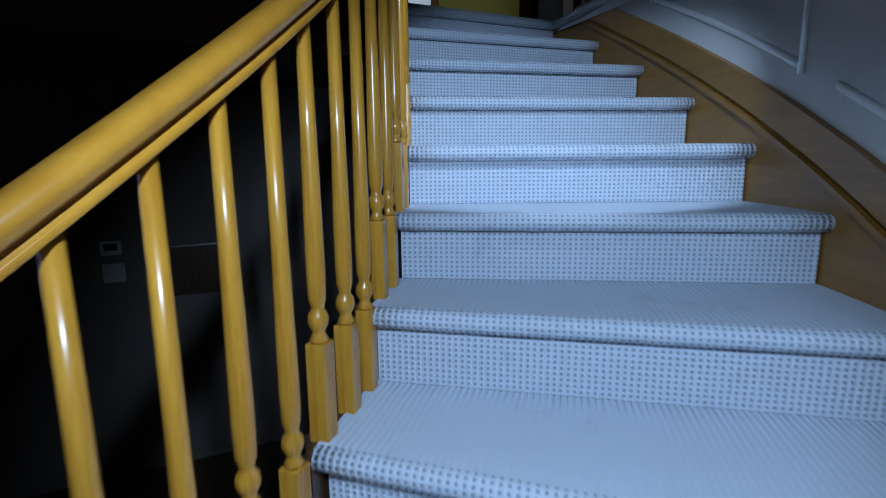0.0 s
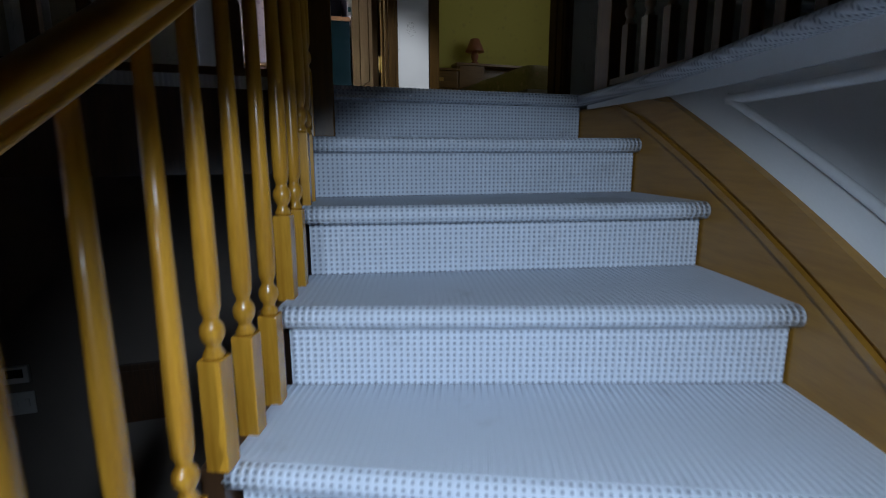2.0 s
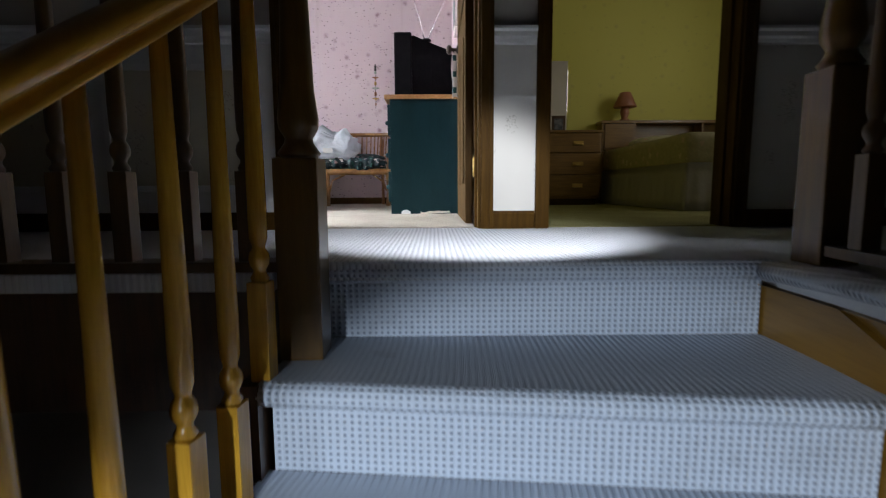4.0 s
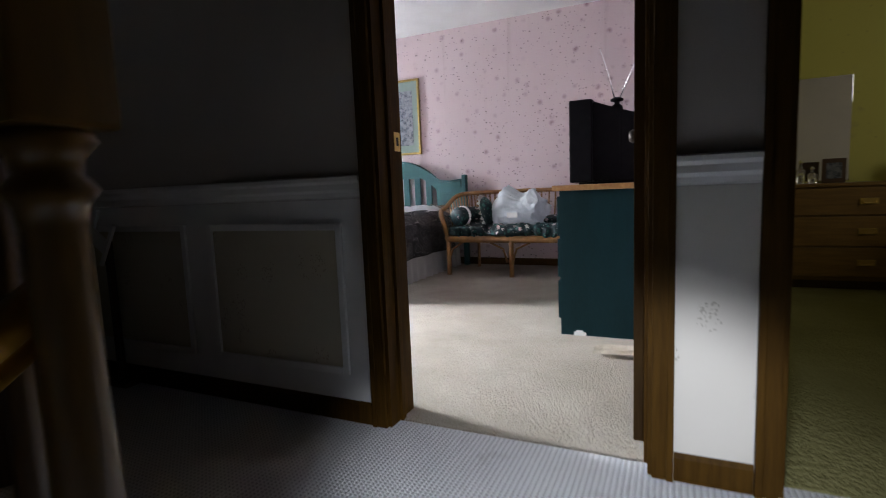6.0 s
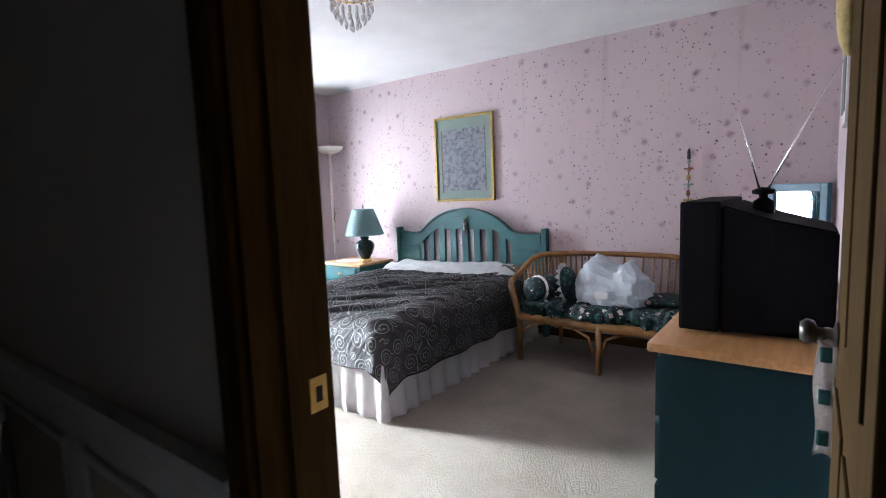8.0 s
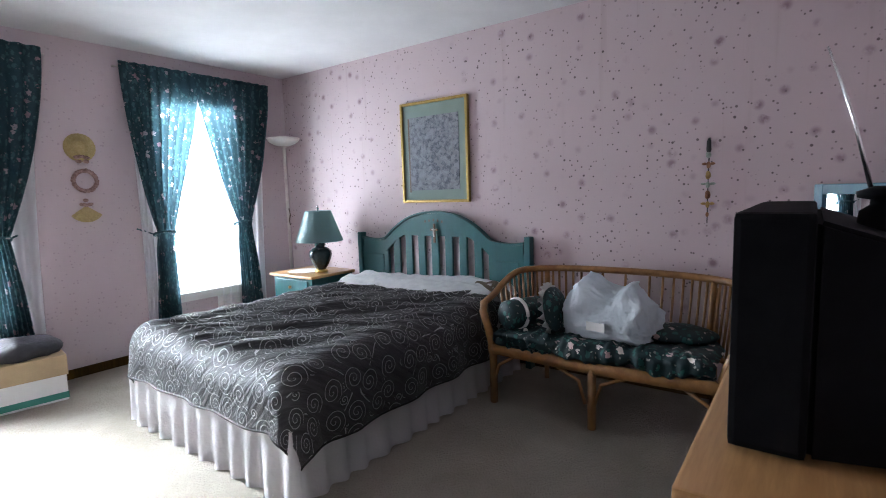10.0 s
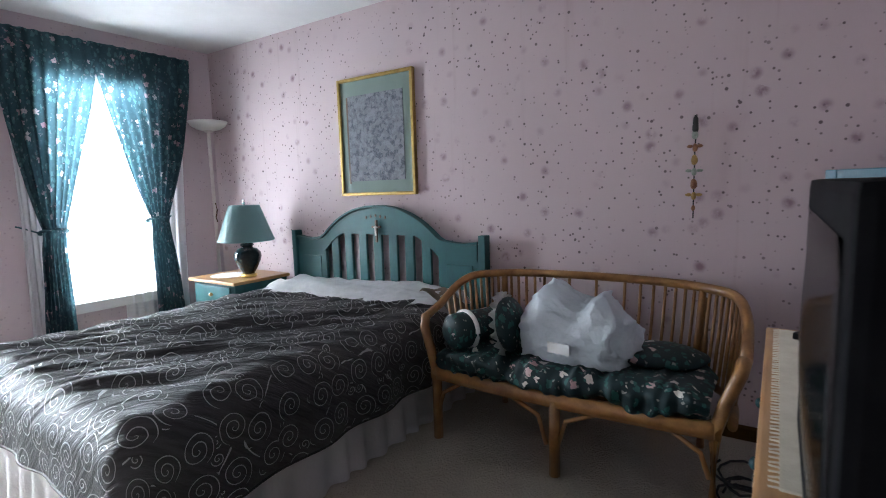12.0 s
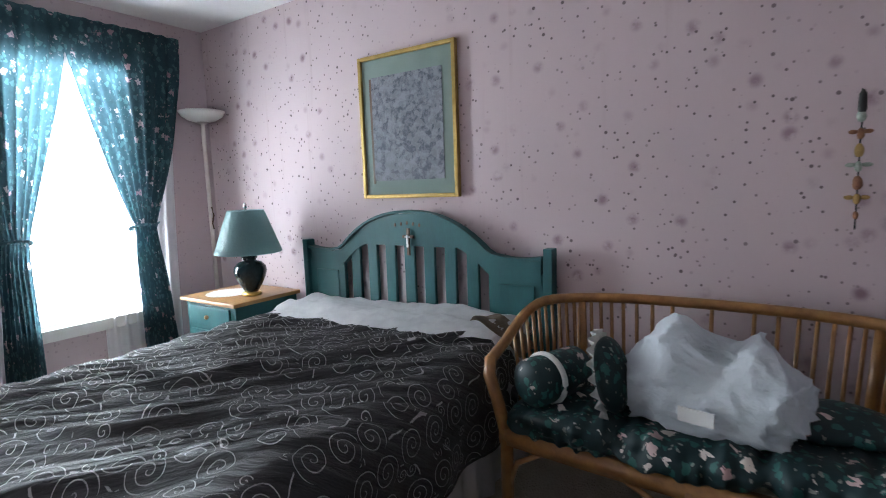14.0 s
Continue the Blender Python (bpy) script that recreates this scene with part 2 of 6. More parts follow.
def scroll_cloth(name, ground, sheen, thread):
    """Dark satin coverlet with embroidered spirals and crushed pleats."""
    n = Nodes(name)
    u = n.scaled(n.uv, (8.2, 8.2, 1.0))
    cell = n.voronoi(u, 1.0, 0.40, "2D")
    loc = n.split(n.sub(u, cell.outputs["Position"]))
    ang = n.math("DIVIDE", n.math("ARCTAN2", loc[1], loc[0]), 2 * math.pi)
    rnd = n.math("GREATER_THAN", n.split(cell.outputs["Color"])[0], 0.5)
    side = n.math("SUBTRACT", n.math("MULTIPLY", rnd, 2.0), 1.0)
    turn = n.math("FRACT", n.math("ADD", n.math("MULTIPLY", cell.outputs["Distance"], 5.4), n.math("MULTIPLY", ang, side)))
    line = n.math("MULTIPLY", n.math("LESS_THAN", n.math("ABSOLUTE", n.math("SUBTRACT", turn, 0.5)), 0.060), n.math("LESS_THAN", cell.outputs["Distance"], 0.44))
    stem = n.math("LESS_THAN", n.math("ABSOLUTE", n.math("SUBTRACT", n.noise(n.uv, 4.5, 0.0), 0.5)), 0.006)
    u2 = n.scaled(n.uv, (18.0, 18.0, 1.0))
    cell2 = n.voronoi(u2, 1.0, 0.4, "2D")
    loc2 = n.split(n.sub(u2, cell2.outputs["Position"]))
    ang2 = n.math("DIVIDE", n.math("ARCTAN2", loc2[1], loc2[0]), 2 * math.pi)
    turn2 = n.math("FRACT", n.math("ADD", n.math("MULTIPLY", cell2.outputs["Distance"], 4.2), ang2))
    line2 = n.math("MULTIPLY", n.math("LESS_THAN", n.math("ABSOLUTE", n.math("SUBTRACT", turn2, 0.5)), 0.11), n.math("MULTIPLY", n.math("LESS_THAN", cell2.outputs["Distance"], 0.42), n.math("GREATER_THAN", n.split(cell2.outputs["Color"])[0], 0.68)))
    free = n.math("GREATER_THAN", cell.outputs["Distance"], 0.50)
    f = n.math("MAXIMUM", line, n.math("MULTIPLY", free, n.math("MAXIMUM", stem, line2)))
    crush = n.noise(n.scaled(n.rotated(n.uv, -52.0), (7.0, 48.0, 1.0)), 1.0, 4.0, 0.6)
    # paler ridges, darker creases: the satin's window sheen put into the colour
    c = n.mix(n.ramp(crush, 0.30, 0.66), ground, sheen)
    c = n.mix(n.math("MULTIPLY", f, 0.78), c, thread)
    n.bump(n.math("ADD", crush, n.math("MULTIPLY", f, 0.2)), 1.0, 0.020)
    n.b.inputs["Sheen Weight"].default_value = 0.15
    n.b.inputs["Sheen Roughness"].default_value = 0.4
    return n.done(c, 0.57, 0.0, 1.0)


def glassy(name, colour, rough, alpha):
    n = Nodes(name)
    n.b.inputs["Transmission Weight"].default_value = alpha
    n.b.inputs["IOR"].default_value = 1.45
    return n.done(colour, rough)


def sheer(name, colour, through_light, scale=28.0, relief=0.01):
    """Thin cloth or film that lets part of the light through."""
    n = Nodes(name)
    n.b.inputs["Alpha"].default_value = 1.0
    tr = n.t.nodes.new("ShaderNodeBsdfTranslucent")
    tr.inputs[0].default_value = (*colour, 1)
    mx = n.t.nodes.new("ShaderNodeMixShader")
    mx.inputs[0].default_value = through_light
    out = n.t.nodes["Material Output"]
    n.bump(n.noise(n.obj, scale, 4.0), 0.6, relief)
    n.t.links.new(n.b.outputs[0], mx.inputs[1])
    n.t.links.new(tr.outputs[0], mx.inputs[2])
    n.t.links.new(mx.outputs[0], out.inputs[0])
    return n.done(colour, 0.35)


def glow(name, colour, strength):
    n = Nodes(name)
    n.b.inputs["Emission Color"].default_value = (*colour, 1)
    n.b.inputs["Emission Strength"].default_value = strength
    return n.done((0.8, 0.8, 0.8), 0.9)


def paper_floral(name, base, sprig):
    """Pale wallpaper with sparse sprigs."""
    n = Nodes(name)
    fl = n.voronoi(n.scaled(n.pos, (1, 0.05, 0.8)), 8.5)
    near = n.math("MULTIPLY", n.math("LESS_THAN", fl.outputs["Distance"], 0.34), n.math("GREATER_THAN", n.split(fl.outputs["Color"])[0], 0.22))
    la, lb = n.voronoi(n.scaled(n.pos, (70, 3, 150)), 1.0), n.voronoi(n.scaled(n.pos, (150, 3, 62)), 1.0)
    leaf = n.math("MAXIMUM", n.math("LESS_THAN", la.outputs["Distance"], 0.30), n.math("LESS_THAN", lb.outputs["Distance"], 0.26))
    f = n.math("MULTIPLY", near, n.math("MULTIPLY", leaf, n.ramp(n.noise(n.pos, 22.0, 2.0), 0.38, 0.46)))
    n.bump(n.noise(n.pos, 400.0), 0.06, 0.001)
    return n.done(n.mix(n.math("MULTIPLY", f, 0.5), n.mix(n.noise(n.pos, 2.0), base, tuple(v * 0.93 for v in base)), sprig), 0.8)


def blotched(name, a, b, c, scale):
    n = Nodes(name)
    v = n.voronoi(n.obj, scale)
    f = n.noise(n.obj, scale * 0.8, 5.0, 0.75)
    k = n.split(v.outputs["Color"])
    col = n.mix(n.math("MULTIPLY", n.ramp(k[0], 0.45, 0.6), 0.4), n.mix(n.ramp(f, 0.4, 0.6), a, b), c)
    return n.done(col, 0.7)


M_STAIR = loop_carpet("stair_carpet", (0.33, 0.365, 0.435), (0.64, 0.69, 0.77), 0.0145, 0.0130, (1.09 - CX, -1.60 - CY, -2 * H))
M_LANDING = loop_carpet("landing_carpet", (0.34, 0.36, 0.39), (0.66, 0.68, 0.71), 0.0150, 0.0125)
M_BEDCARPET = shag("bedroom_carpet", (0.40, 0.355, 0.285), (0.62, 0.57, 0.49), 95.0)
M_YCARPET = shag("yellow_room_carpet", (0.30, 0.29, 0.12), (0.44, 0.42, 0.20), 60.0)
M_OAK = wood("golden_oak", (0.40, 0.18, 0.012), (0.60, 0.31, 0.03), 0.26)
M_RAIL = wood("handrail_oak", (0.44, 0.20, 0.014), (0.53, 0.26, 0.022), 0.28, (2.5, 2.5, 4))
# unlit landing and gallery rails: golden oak with shade put into its colour
M_SHADEDRAIL = wood("rail_oak_shaded", (0.060, 0.027, 0.004), (0.10, 0.046, 0.007), 0.4, (1, 1, 12), 0.05)
M_SKIRT = wood("brown_stained_board", (0.22, 0.105, 0.010), (0.30, 0.15, 0.018), 0.42, (12, 12, 1), 0.15)
# newel oak darkened too, the shade on the posts painted in
M_NEWEL = wood("newel_oak_shaded", (0.085, 0.039, 0.004), (0.13, 0.062, 0.007), 0.34)
# casing and baseboard oak, toned down to carry the hall's shade
M_CASING = wood("casing_oak_shaded", (0.046, 0.022, 0.0035), (0.080, 0.040, 0.006), 0.6, (1, 1, 12), 0.0)
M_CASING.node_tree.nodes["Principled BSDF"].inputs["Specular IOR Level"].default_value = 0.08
M_DARKWOOD = wood("dark_wood", (0.05, 0.025, 0.012), (0.09, 0.045, 0.02), 0.4)
M_WHITE = surf("white_paint", (0.74, 0.74, 0.73), (0.82, 0.82, 0.81), 3.0, 0.45, 0.04, 200)
M_HALLWALL = surf("hall_paint", (0.47, 0.43, 0.385), (0.54, 0.50, 0.45), 2.0, 0.8, 0.06, 250)
# wall below with the stairwell's shade put into its colour
M_LOWHALL = surf("lower_hall_paper_shaded", (0.17, 0.145, 0.125), (0.22, 0.19, 0.165), 2.0, 0.8, 0.06, 250)
# unseen outer walls, ceiling and stair underside, darkened to cut bounced light
M_LOWWALL = surf("lower_hall_paint_shaded", (0.09, 0.08, 0.075), (0.13, 0.115, 0.105), 2.0, 0.8, 0.06, 250)
M_PAPER = paper_floral("sprig_wallpaper", (0.74, 0.72, 0.66), (0.24, 0.22, 0.15))
M_PANELPAPER = paper_floral("cream_sprig_wallpaper", (0.62, 0.57, 0.44), (0.26, 0.18, 0.12))
M_PINK = mould_paint("pink_mouldy_wall", (0.475, 0.385, 0.402), (0.535, 0.44, 0.455), 1.2)
M_PINKCLEAN = mould_paint("pink_wall_lightly_mouldy", (0.49, 0.405, 0.435), (0.55, 0.46, 0.49), 0.35, (0.02, 1, 1))
M_CEIL = surf("ceiling_paint", (0.60, 0.595, 0.595), (0.68, 0.675, 0.675), 3.0, 0.9, 0.1, 160)
M_YELLOW = mould_paint("yellow_wall", (0.62, 0.58, 0.13), (0.68, 0.64, 0.18), 0.25)
M_TEAL = surf("teal_paint", (0.013, 0.073, 0.078), (0.020, 0.102, 0.106), 9.0, 0.48, 0.08, 150, spec=0.35, stretch=(1, 1, 0.2))
# dresser teal, lowered in tone to stand for the shade on it
M_TEALDARK = surf("darkened_teal_paint", (0.0032, 0.017, 0.020), (0.0047, 0.023, 0.027), 9.0, 0.5, 0.08, 150, spec=0.12, stretch=(1, 1, 0.2))
M_BLUE = surf("blue_teal_paint", (0.014, 0.080, 0.125), (0.022, 0.112, 0.165), 9.0, 0.42, 0.08, 150, stretch=(1, 1, 0.2))
M_PINE = wood("pine_top", (0.33, 0.165, 0.06), (0.46, 0.26, 0.105), 0.4, (1, 12, 1))
M_RATTAN = wood("rattan", (0.18, 0.078, 0.020), (0.31, 0.15, 0.042), 0.42, (4, 4, 4), 0.25)
M_FLORAL = floral("green_floral_cotton", (0.008, 0.028, 0.032), (0.025, 0.11, 0.095), (0.46, 0.28, 0.28), (0.72, 0.66, 0.60), 14.0, 0.55, 0.35)
M_CURTAIN = floral("teal_floral_curtain", (0.082, 0.158, 0.188), (0.12, 0.24, 0.26), (0.50, 0.34, 0.40), (0.62, 0.58, 0.60), 14.5, 0.85, 0.2, 0.42)
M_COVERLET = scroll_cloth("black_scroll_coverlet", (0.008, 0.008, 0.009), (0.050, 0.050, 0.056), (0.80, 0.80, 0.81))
M_LINING = surf("brown_lining", (0.15, 0.115, 0.085), (0.23, 0.18, 0.14), 14.0, 0.8, 0.4, 60, dist=0.006)
M_SHEET = surf("white_sheet", (0.70, 0.70, 0.72), (0.82, 0.82, 0.83), 14.0, 0.85, 0.5, 22, dist=0.012)
M_BEDSKIRT = sheer("white_bed_skirt", (0.78, 0.76, 0.76), 0.15)
M_SHEER = sheer("white_sheer", (0.85, 0.86, 0.88), 0.6)
M_FILM = sheer("plastic_film", (0.72, 0.78, 0.83), 0.35, 16.0, 0.05)
M_GLOW = glow("bright_overcast_sky", (0.97, 0.98, 1.0), 7.0)
M_BLACKTV = surf("black_plastic", (0.004, 0.004, 0.005), (0.007, 0.007, 0.008), 20.0, 0.6, 0.1, 500, spec=0.03)
M_SCREEN = surf("dark_screen_glass", (0.006, 0.007, 0.008), (0.008, 0.009, 0.010), 3.0, 0.12, 0.0, 50)
M_CHROME = surf("chrome", (0.70, 0.70, 0.70), (0.80, 0.80, 0.80), 30.0, 0.25, 0.02, 200, 1.0)
M_BRASS = surf("brass", (0.62, 0.43, 0.13), (0.74, 0.54, 0.2), 30.0, 0.32, 0.03, 200, 1.0)
M_DARKMETAL = surf("dark_metal", (0.05, 0.045, 0.04), (0.09, 0.08, 0.07), 30.0, 0.35, 0.03, 200, 0.8)
M_GILT = surf("gilt_frame", (0.30, 0.20, 0.05), (0.42, 0.29, 0.09), 30.0, 0.45, 0.1, 200, 0.6)
M_MAT = surf("grey_green_mount", (0.15, 0.20, 0.18), (0.18, 0.235, 0.21), 6.0, 0.8, 0.05, 300)
M_PRINT = blotched("blue_grey_print", (0.040, 0.050, 0.068), (0.15, 0.16, 0.19), (0.27, 0.27, 0.30), 36.0)
M_CERAMIC = surf("dark_green_glaze", (0.008, 0.016, 0.020), (0.016, 0.03, 0.034), 6.0, 0.10, 0.0, 50)
M_SHADE = sheer("teal_lampshade", (0.24, 0.37, 0.375), 0.25)
M_MILK = sheer("milk_glass", (0.80, 0.79, 0.76), 0.3)
M_OFFWHITE = surf("off_white_metal", (0.55, 0.50, 0.48), (0.62, 0.58, 0.55), 10.0, 0.5, 0.05, 200)
M_STRAW = surf("straw", (0.33, 0.25, 0.10), (0.46, 0.36, 0.17), 60.0, 0.9, 0.6, 140)
M_DRIED = surf("dried_flowers", (0.22, 0.12, 0.10), (0.40, 0.27, 0.25), 60.0, 0.95, 0.8, 120)
M_CARD = surf("cardboard", (0.38, 0.29, 0.17), (0.44, 0.34, 0.20), 6.0, 0.85, 0.1, 120)
M_CARTONW = surf("white_carton", (0.72, 0.73, 0.72), (0.78, 0.79, 0.78), 5.0, 0.6, 0.03, 200)
M_CARTONG = surf("green_carton_band", (0.04, 0.22, 0.17), (0.05, 0.26, 0.20), 5.0, 0.6, 0.03, 200)
M_BAGDARK = surf("dark_bag", (0.018, 0.018, 0.022), (0.03, 0.03, 0.036), 14.0, 0.55, 0.5, 40, dist=0.01)
M_LACE = surf("white_lace", (0.66, 0.64, 0.62), (0.80, 0.78, 0.76), 40.0, 0.9, 0.6, 90, dist=0.006)
M_RUNNER = surf("cream_table_runner", (0.55, 0.50, 0.40), (0.66, 0.61, 0.51), 18.0, 0.95, 0.4, 220)
M_MIRROR = surf("mirror_silver", (0.90, 0.90, 0.90), (0.92, 0.92, 0.92), 2.0, 0.0, 0.0, 10, 1.0)
M_CRYSTAL = glassy("crystal", (0.95, 0.95, 0.95), 0.03, 0.85)
M_BEADA = surf("brown_wood_beads", (0.16, 0.06, 0.03), (0.30, 0.14, 0.06), 50.0, 0.5, 0.1, 200)
M_BEADB = surf("yellow_beads", (0.28, 0.17, 0.04), (0.38, 0.24, 0.07), 50.0, 0.5, 0.1, 200)
M_BEADC = surf("green_grey_beads", (0.20, 0.25, 0.20), (0.35, 0.38, 0.33), 50.0, 0.5, 0.1, 200)
M_BLACK = surf("black_cord", (0.01, 0.01, 0.01), (0.02, 0.02, 0.02), 30.0, 0.7, 0.1, 200)
M_PEACH = sheer("peach_shade", (0.50, 0.22, 0.14), 0.3)
M_TERRA = surf("terracotta_glaze", (0.32, 0.13, 0.08), (0.40, 0.17, 0.10), 12.0, 0.35, 0.05, 100)
M_MAPLE = wood("maple_veneer", (0.17, 0.09, 0.022), (0.25, 0.14, 0.038), 0.35, (12, 1, 1))
M_YBED = floral("pale_floral_bedspread", (0.50, 0.45, 0.28), (0.34, 0.33, 0.20), (0.48, 0.34, 0.24), (0.6, 0.54, 0.38), 12.0)
# honey wood taken almost to black, the open leaf's shade in its colour
M_DOOR = wood("honey_door_shaded", (0.034, 0.020, 0.009), (0.055, 0.034, 0.015), 0.85, (1, 1, 12), 0.0)
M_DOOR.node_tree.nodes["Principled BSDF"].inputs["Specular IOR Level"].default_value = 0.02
M_PLASTICW = surf("white_plastic", (0.62, 0.62, 0.60), (0.68, 0.68, 0.66), 10.0, 0.4, 0.02, 200)
M_GLASS = glassy("window_glass", (1, 1, 1), 0.0, 1.0)

# ---------------------------------------------------------------- mesh helpers
def part(name, bm, material, parent=None, label="", smooth=False):
    me = bpy.data.meshes.new(name)
    bmesh.ops.recalc_face_normals(bm, faces=bm.faces)
    bm.to_mesh(me)
    bm.free()
    me.materials.append(material)
    if smooth:
        me.polygons.foreach_set("use_smooth", [True] * len(me.polygons))
        me.update()
    ob = new(name, me)
    if parent is not None:
        ob.parent = parent
    return tagged(ob, label)


def thing(name, x, y, z, label, category, group="", rz=0.0):
    e = new(name)
    e.matrix_basis = pose(x, y, z, 0, 0, rz)
    return tagged(e, label, category, group)


def setting(name, bm, material, label, category, smooth=False):
    return tagged(part(name, bm, material, None, "", smooth), label, category, "", "structure")


def box(bm, x0, x1, y0, y1, z0, z1, bevel=0.0):
    m = Matrix.Translation(((x0 + x1) / 2, (y0 + y1) / 2, (z0 + z1) / 2)) @ Matrix.Diagonal((x1 - x0, y1 - y0, z1 - z0, 1))
    r = bmesh.ops.create_cube(bm, size=1.0, matrix=m)
    if bevel:
        es = list({e for v in r["verts"] for e in v.link_edges})
        bmesh.ops.bevel(bm, geom=es, offset=bevel, segments=2, affect="EDGES", profile=0.7)
    return bm


def boxes(*rows, bevel=0.0):
    bm = bmesh.new()
    for r in rows:
        box(bm, *r, bevel=bevel)
    return bm


def lathe(bm, profile, n=20, x=0.0, y=0.0, z=0.0, square=False):
    """Turns a profile of (radius, height) round the z axis."""
    rings = []
    for r, h in profile:
        rings.append([bm.verts.new((x + r * math.cos(2 * math.pi * i / n), y + r * math.sin(2 * math.pi * i / n), z + h)) for i in range(n)])
    for a, b in zip(rings, rings[1:]):
        for i in range(n):
            bm.faces.new((a[i], a[(i + 1) % n], b[(i + 1) % n], b[i]))
    bm.faces.new(rings[0][::-1])
    bm.faces.new(rings[-1])
    return bm


def tube(bm, pts, r, n=8, closed=False, taper=None):
    """A round bar along points."""
    pts = [Vector(p) for p in pts]
    rings = []
    up = Vector((0, 0, 1))
    for i, p in enumerate(pts):
        a = pts[i - 1] if i or closed else p
        b = pts[(i + 1) % len(pts)] if i < len(pts) - 1 or closed else p
        d = (b - a).normalized()
        side = d.cross(up)
        if side.length < 1e-3:
            side = d.cross(Vector((1, 0, 0)))
        side.normalize()
        other = side.cross(d)
        rr = r if taper is None else r * taper[i]
        rings.append([bm.verts.new(p + rr * (math.cos(2 * math.pi * j / n) * side + math.sin(2 * math.pi * j / n) * other)) for j in range(n)])
    pairs = list(zip(rings, rings[1:])) + ([(rings[-1], rings[0])] if closed else [])
    for a, b in pairs:
        for j in range(n):
            bm.faces.new((a[j], a[(j + 1) % n], b[(j + 1) % n], b[j]))
    if not closed:
        bm.faces.new(rings[0][::-1])
        bm.faces.new(rings[-1])
    return bm


def sweep(bm, pts, section, ups=None):
    """Sweeps a closed section of (side, up) offsets along points, upright."""
    pts = [Vector(p) for p in pts]
    rings = []
    for i, p in enumerate(pts):
        a, b = pts[max(i - 1, 0)], pts[min(i + 1, len(pts) - 1)]
        d = b - a
        side = Vector((d.y, -d.x, 0)).normalized()
        rings.append([bm.verts.new(p + side * s + Vector((0, 0, u))) for s, u in section])
    n = len(section)
    for a, b in zip(rings, rings[1:]):
        for j in range(n):
            bm.faces.new((a[j], a[(j + 1) % n], b[(j + 1) % n], b[j]))
    bm.faces.new(rings[0][::-1])
    bm.faces.new(rings[-1])
    return bm


def ball(bm, x, y, z, rx, ry, rz, u=14, v=9, lump=0.0, freq=6.0):
    m = Matrix.Translation((x, y, z)) @ Matrix.Diagonal((rx, ry, rz, 1))
    r = bmesh.ops.create_uvsphere(bm, u_segments=u, v_segments=v, radius=1.0, matrix=m)
    if lump:
        for w in r["verts"]:
            w.co += (w.co - Vector((x, y, z))) * lump * noise.noise(w.co * freq)
    return bm


def sheet(bm, nu, nv, f, uvs=None):
    """A grid of points f(i / nu, j / nv), with UVs."""
    g = [[bm.verts.new(f(i / nu, j / nv)) for j in range(nv + 1)] for i in range(nu + 1)]
    lay = bm.loops.layers.uv.verify()
    for i in range(nu):
        for j in range(nv):
            fc = bm.faces.new((g[i][j], g[i + 1][j], g[i + 1][j + 1], g[i][j + 1]))
            if uvs:
                for lp, (a, b) in zip(fc.loops, ((i, j), (i + 1, j), (i + 1, j + 1), (i, j + 1))):
                    lp[lay].uv = uvs(a / nu, b / nv)
    return bm


def thick(bm, t):
    """Gives an open sheet a thickness."""
    bmesh.ops.solidify(bm, geom=bm.faces[:], thickness=t)
    return bm


def wall_holes(bm, axis, plane0, plane1, a0, a1, z0, z1, holes):
    """A wall slab between two planes, with rectangular openings (a0, a1, z0, z1) sorted along it."""
    def slab(p, q, lo, hi):
        if q - p > 1e-4 and hi - lo > 1e-4:
            if axis == "y":
                box(bm, p, q, plane0, plane1, lo, hi)
            else:
                box(bm, plane0, plane1, p, q, lo, hi)
    at = a0
    for b0, b1, c0, c1 in holes:
        slab(at, b0, z0, z1)
        slab(b0, b1, z0, c0)
        slab(b0, b1, c1, z1)
        at = b1
    slab(at, a1, z0, z1)
    return bm


def planar_uv(bm):
    lay = bm.loops.layers.uv.verify()
    for f in bm.faces:
        for lp in f.loops:
            lp[lay].uv = (lp.vert.co.x, lp.vert.co.y)
    return bm

# ---------------------------------------------------------------- structure: upper hall
DOOR_W, DOOR_H = 0.784, 2.03
YD0, YD1 = 1.087, 1.870
bm = wall_holes(bmesh.new(), "y", 0.0, WALL_T, -1.56, 4.0, 0.0, CEIL, [(0.0, DOOR_W, 0.0, DOOR_H), (YD0, YD1, 0.0, DOOR_H)])
wall_north = setting("wall_north", bm, M_HALLWALL, "off-white painted hall wall with two doorways", "wall")
setting("wall_hall_west", boxes((-1.68, -1.56, -1.15, WALL_T, 0.0, CEIL)), M_HALLWALL, "off-white painted hall end wall", "wall")
setting("wall_lower", boxes((-4.2, 4.4, 0.0, WALL_T, LOW, -0.26)), M_LOWHALL, "wall of the storey below, darkened to its shade", "wall")
setting("wall_outer_west", boxes((-4.32, -4.2, -6.5, 0.0, LOW, CEIL)), M_LOWWALL, "unseen stairwell wall, shade put in its colour", "wall")
setting("wall_outer_south", boxes((-4.2, 4.4, -6.62, -6.5, LOW, CEIL)), M_LOWWALL, "unseen stairwell wall, shade put in its colour", "wall")
setting("wall_outer_east", boxes((4.4, 4.52, -6.5, WALL_T, LOW, CEIL)), M_LOWWALL, "unseen stairwell wall, shade put in its colour", "wall")
setting("ceiling_hall", boxes((-4.32, 4.52, -6.62, WALL_T, CEIL, CEIL + 0.1)), M_LOWWALL, "unseen hall ceiling, darkened to hold back bounced light", "ceiling")
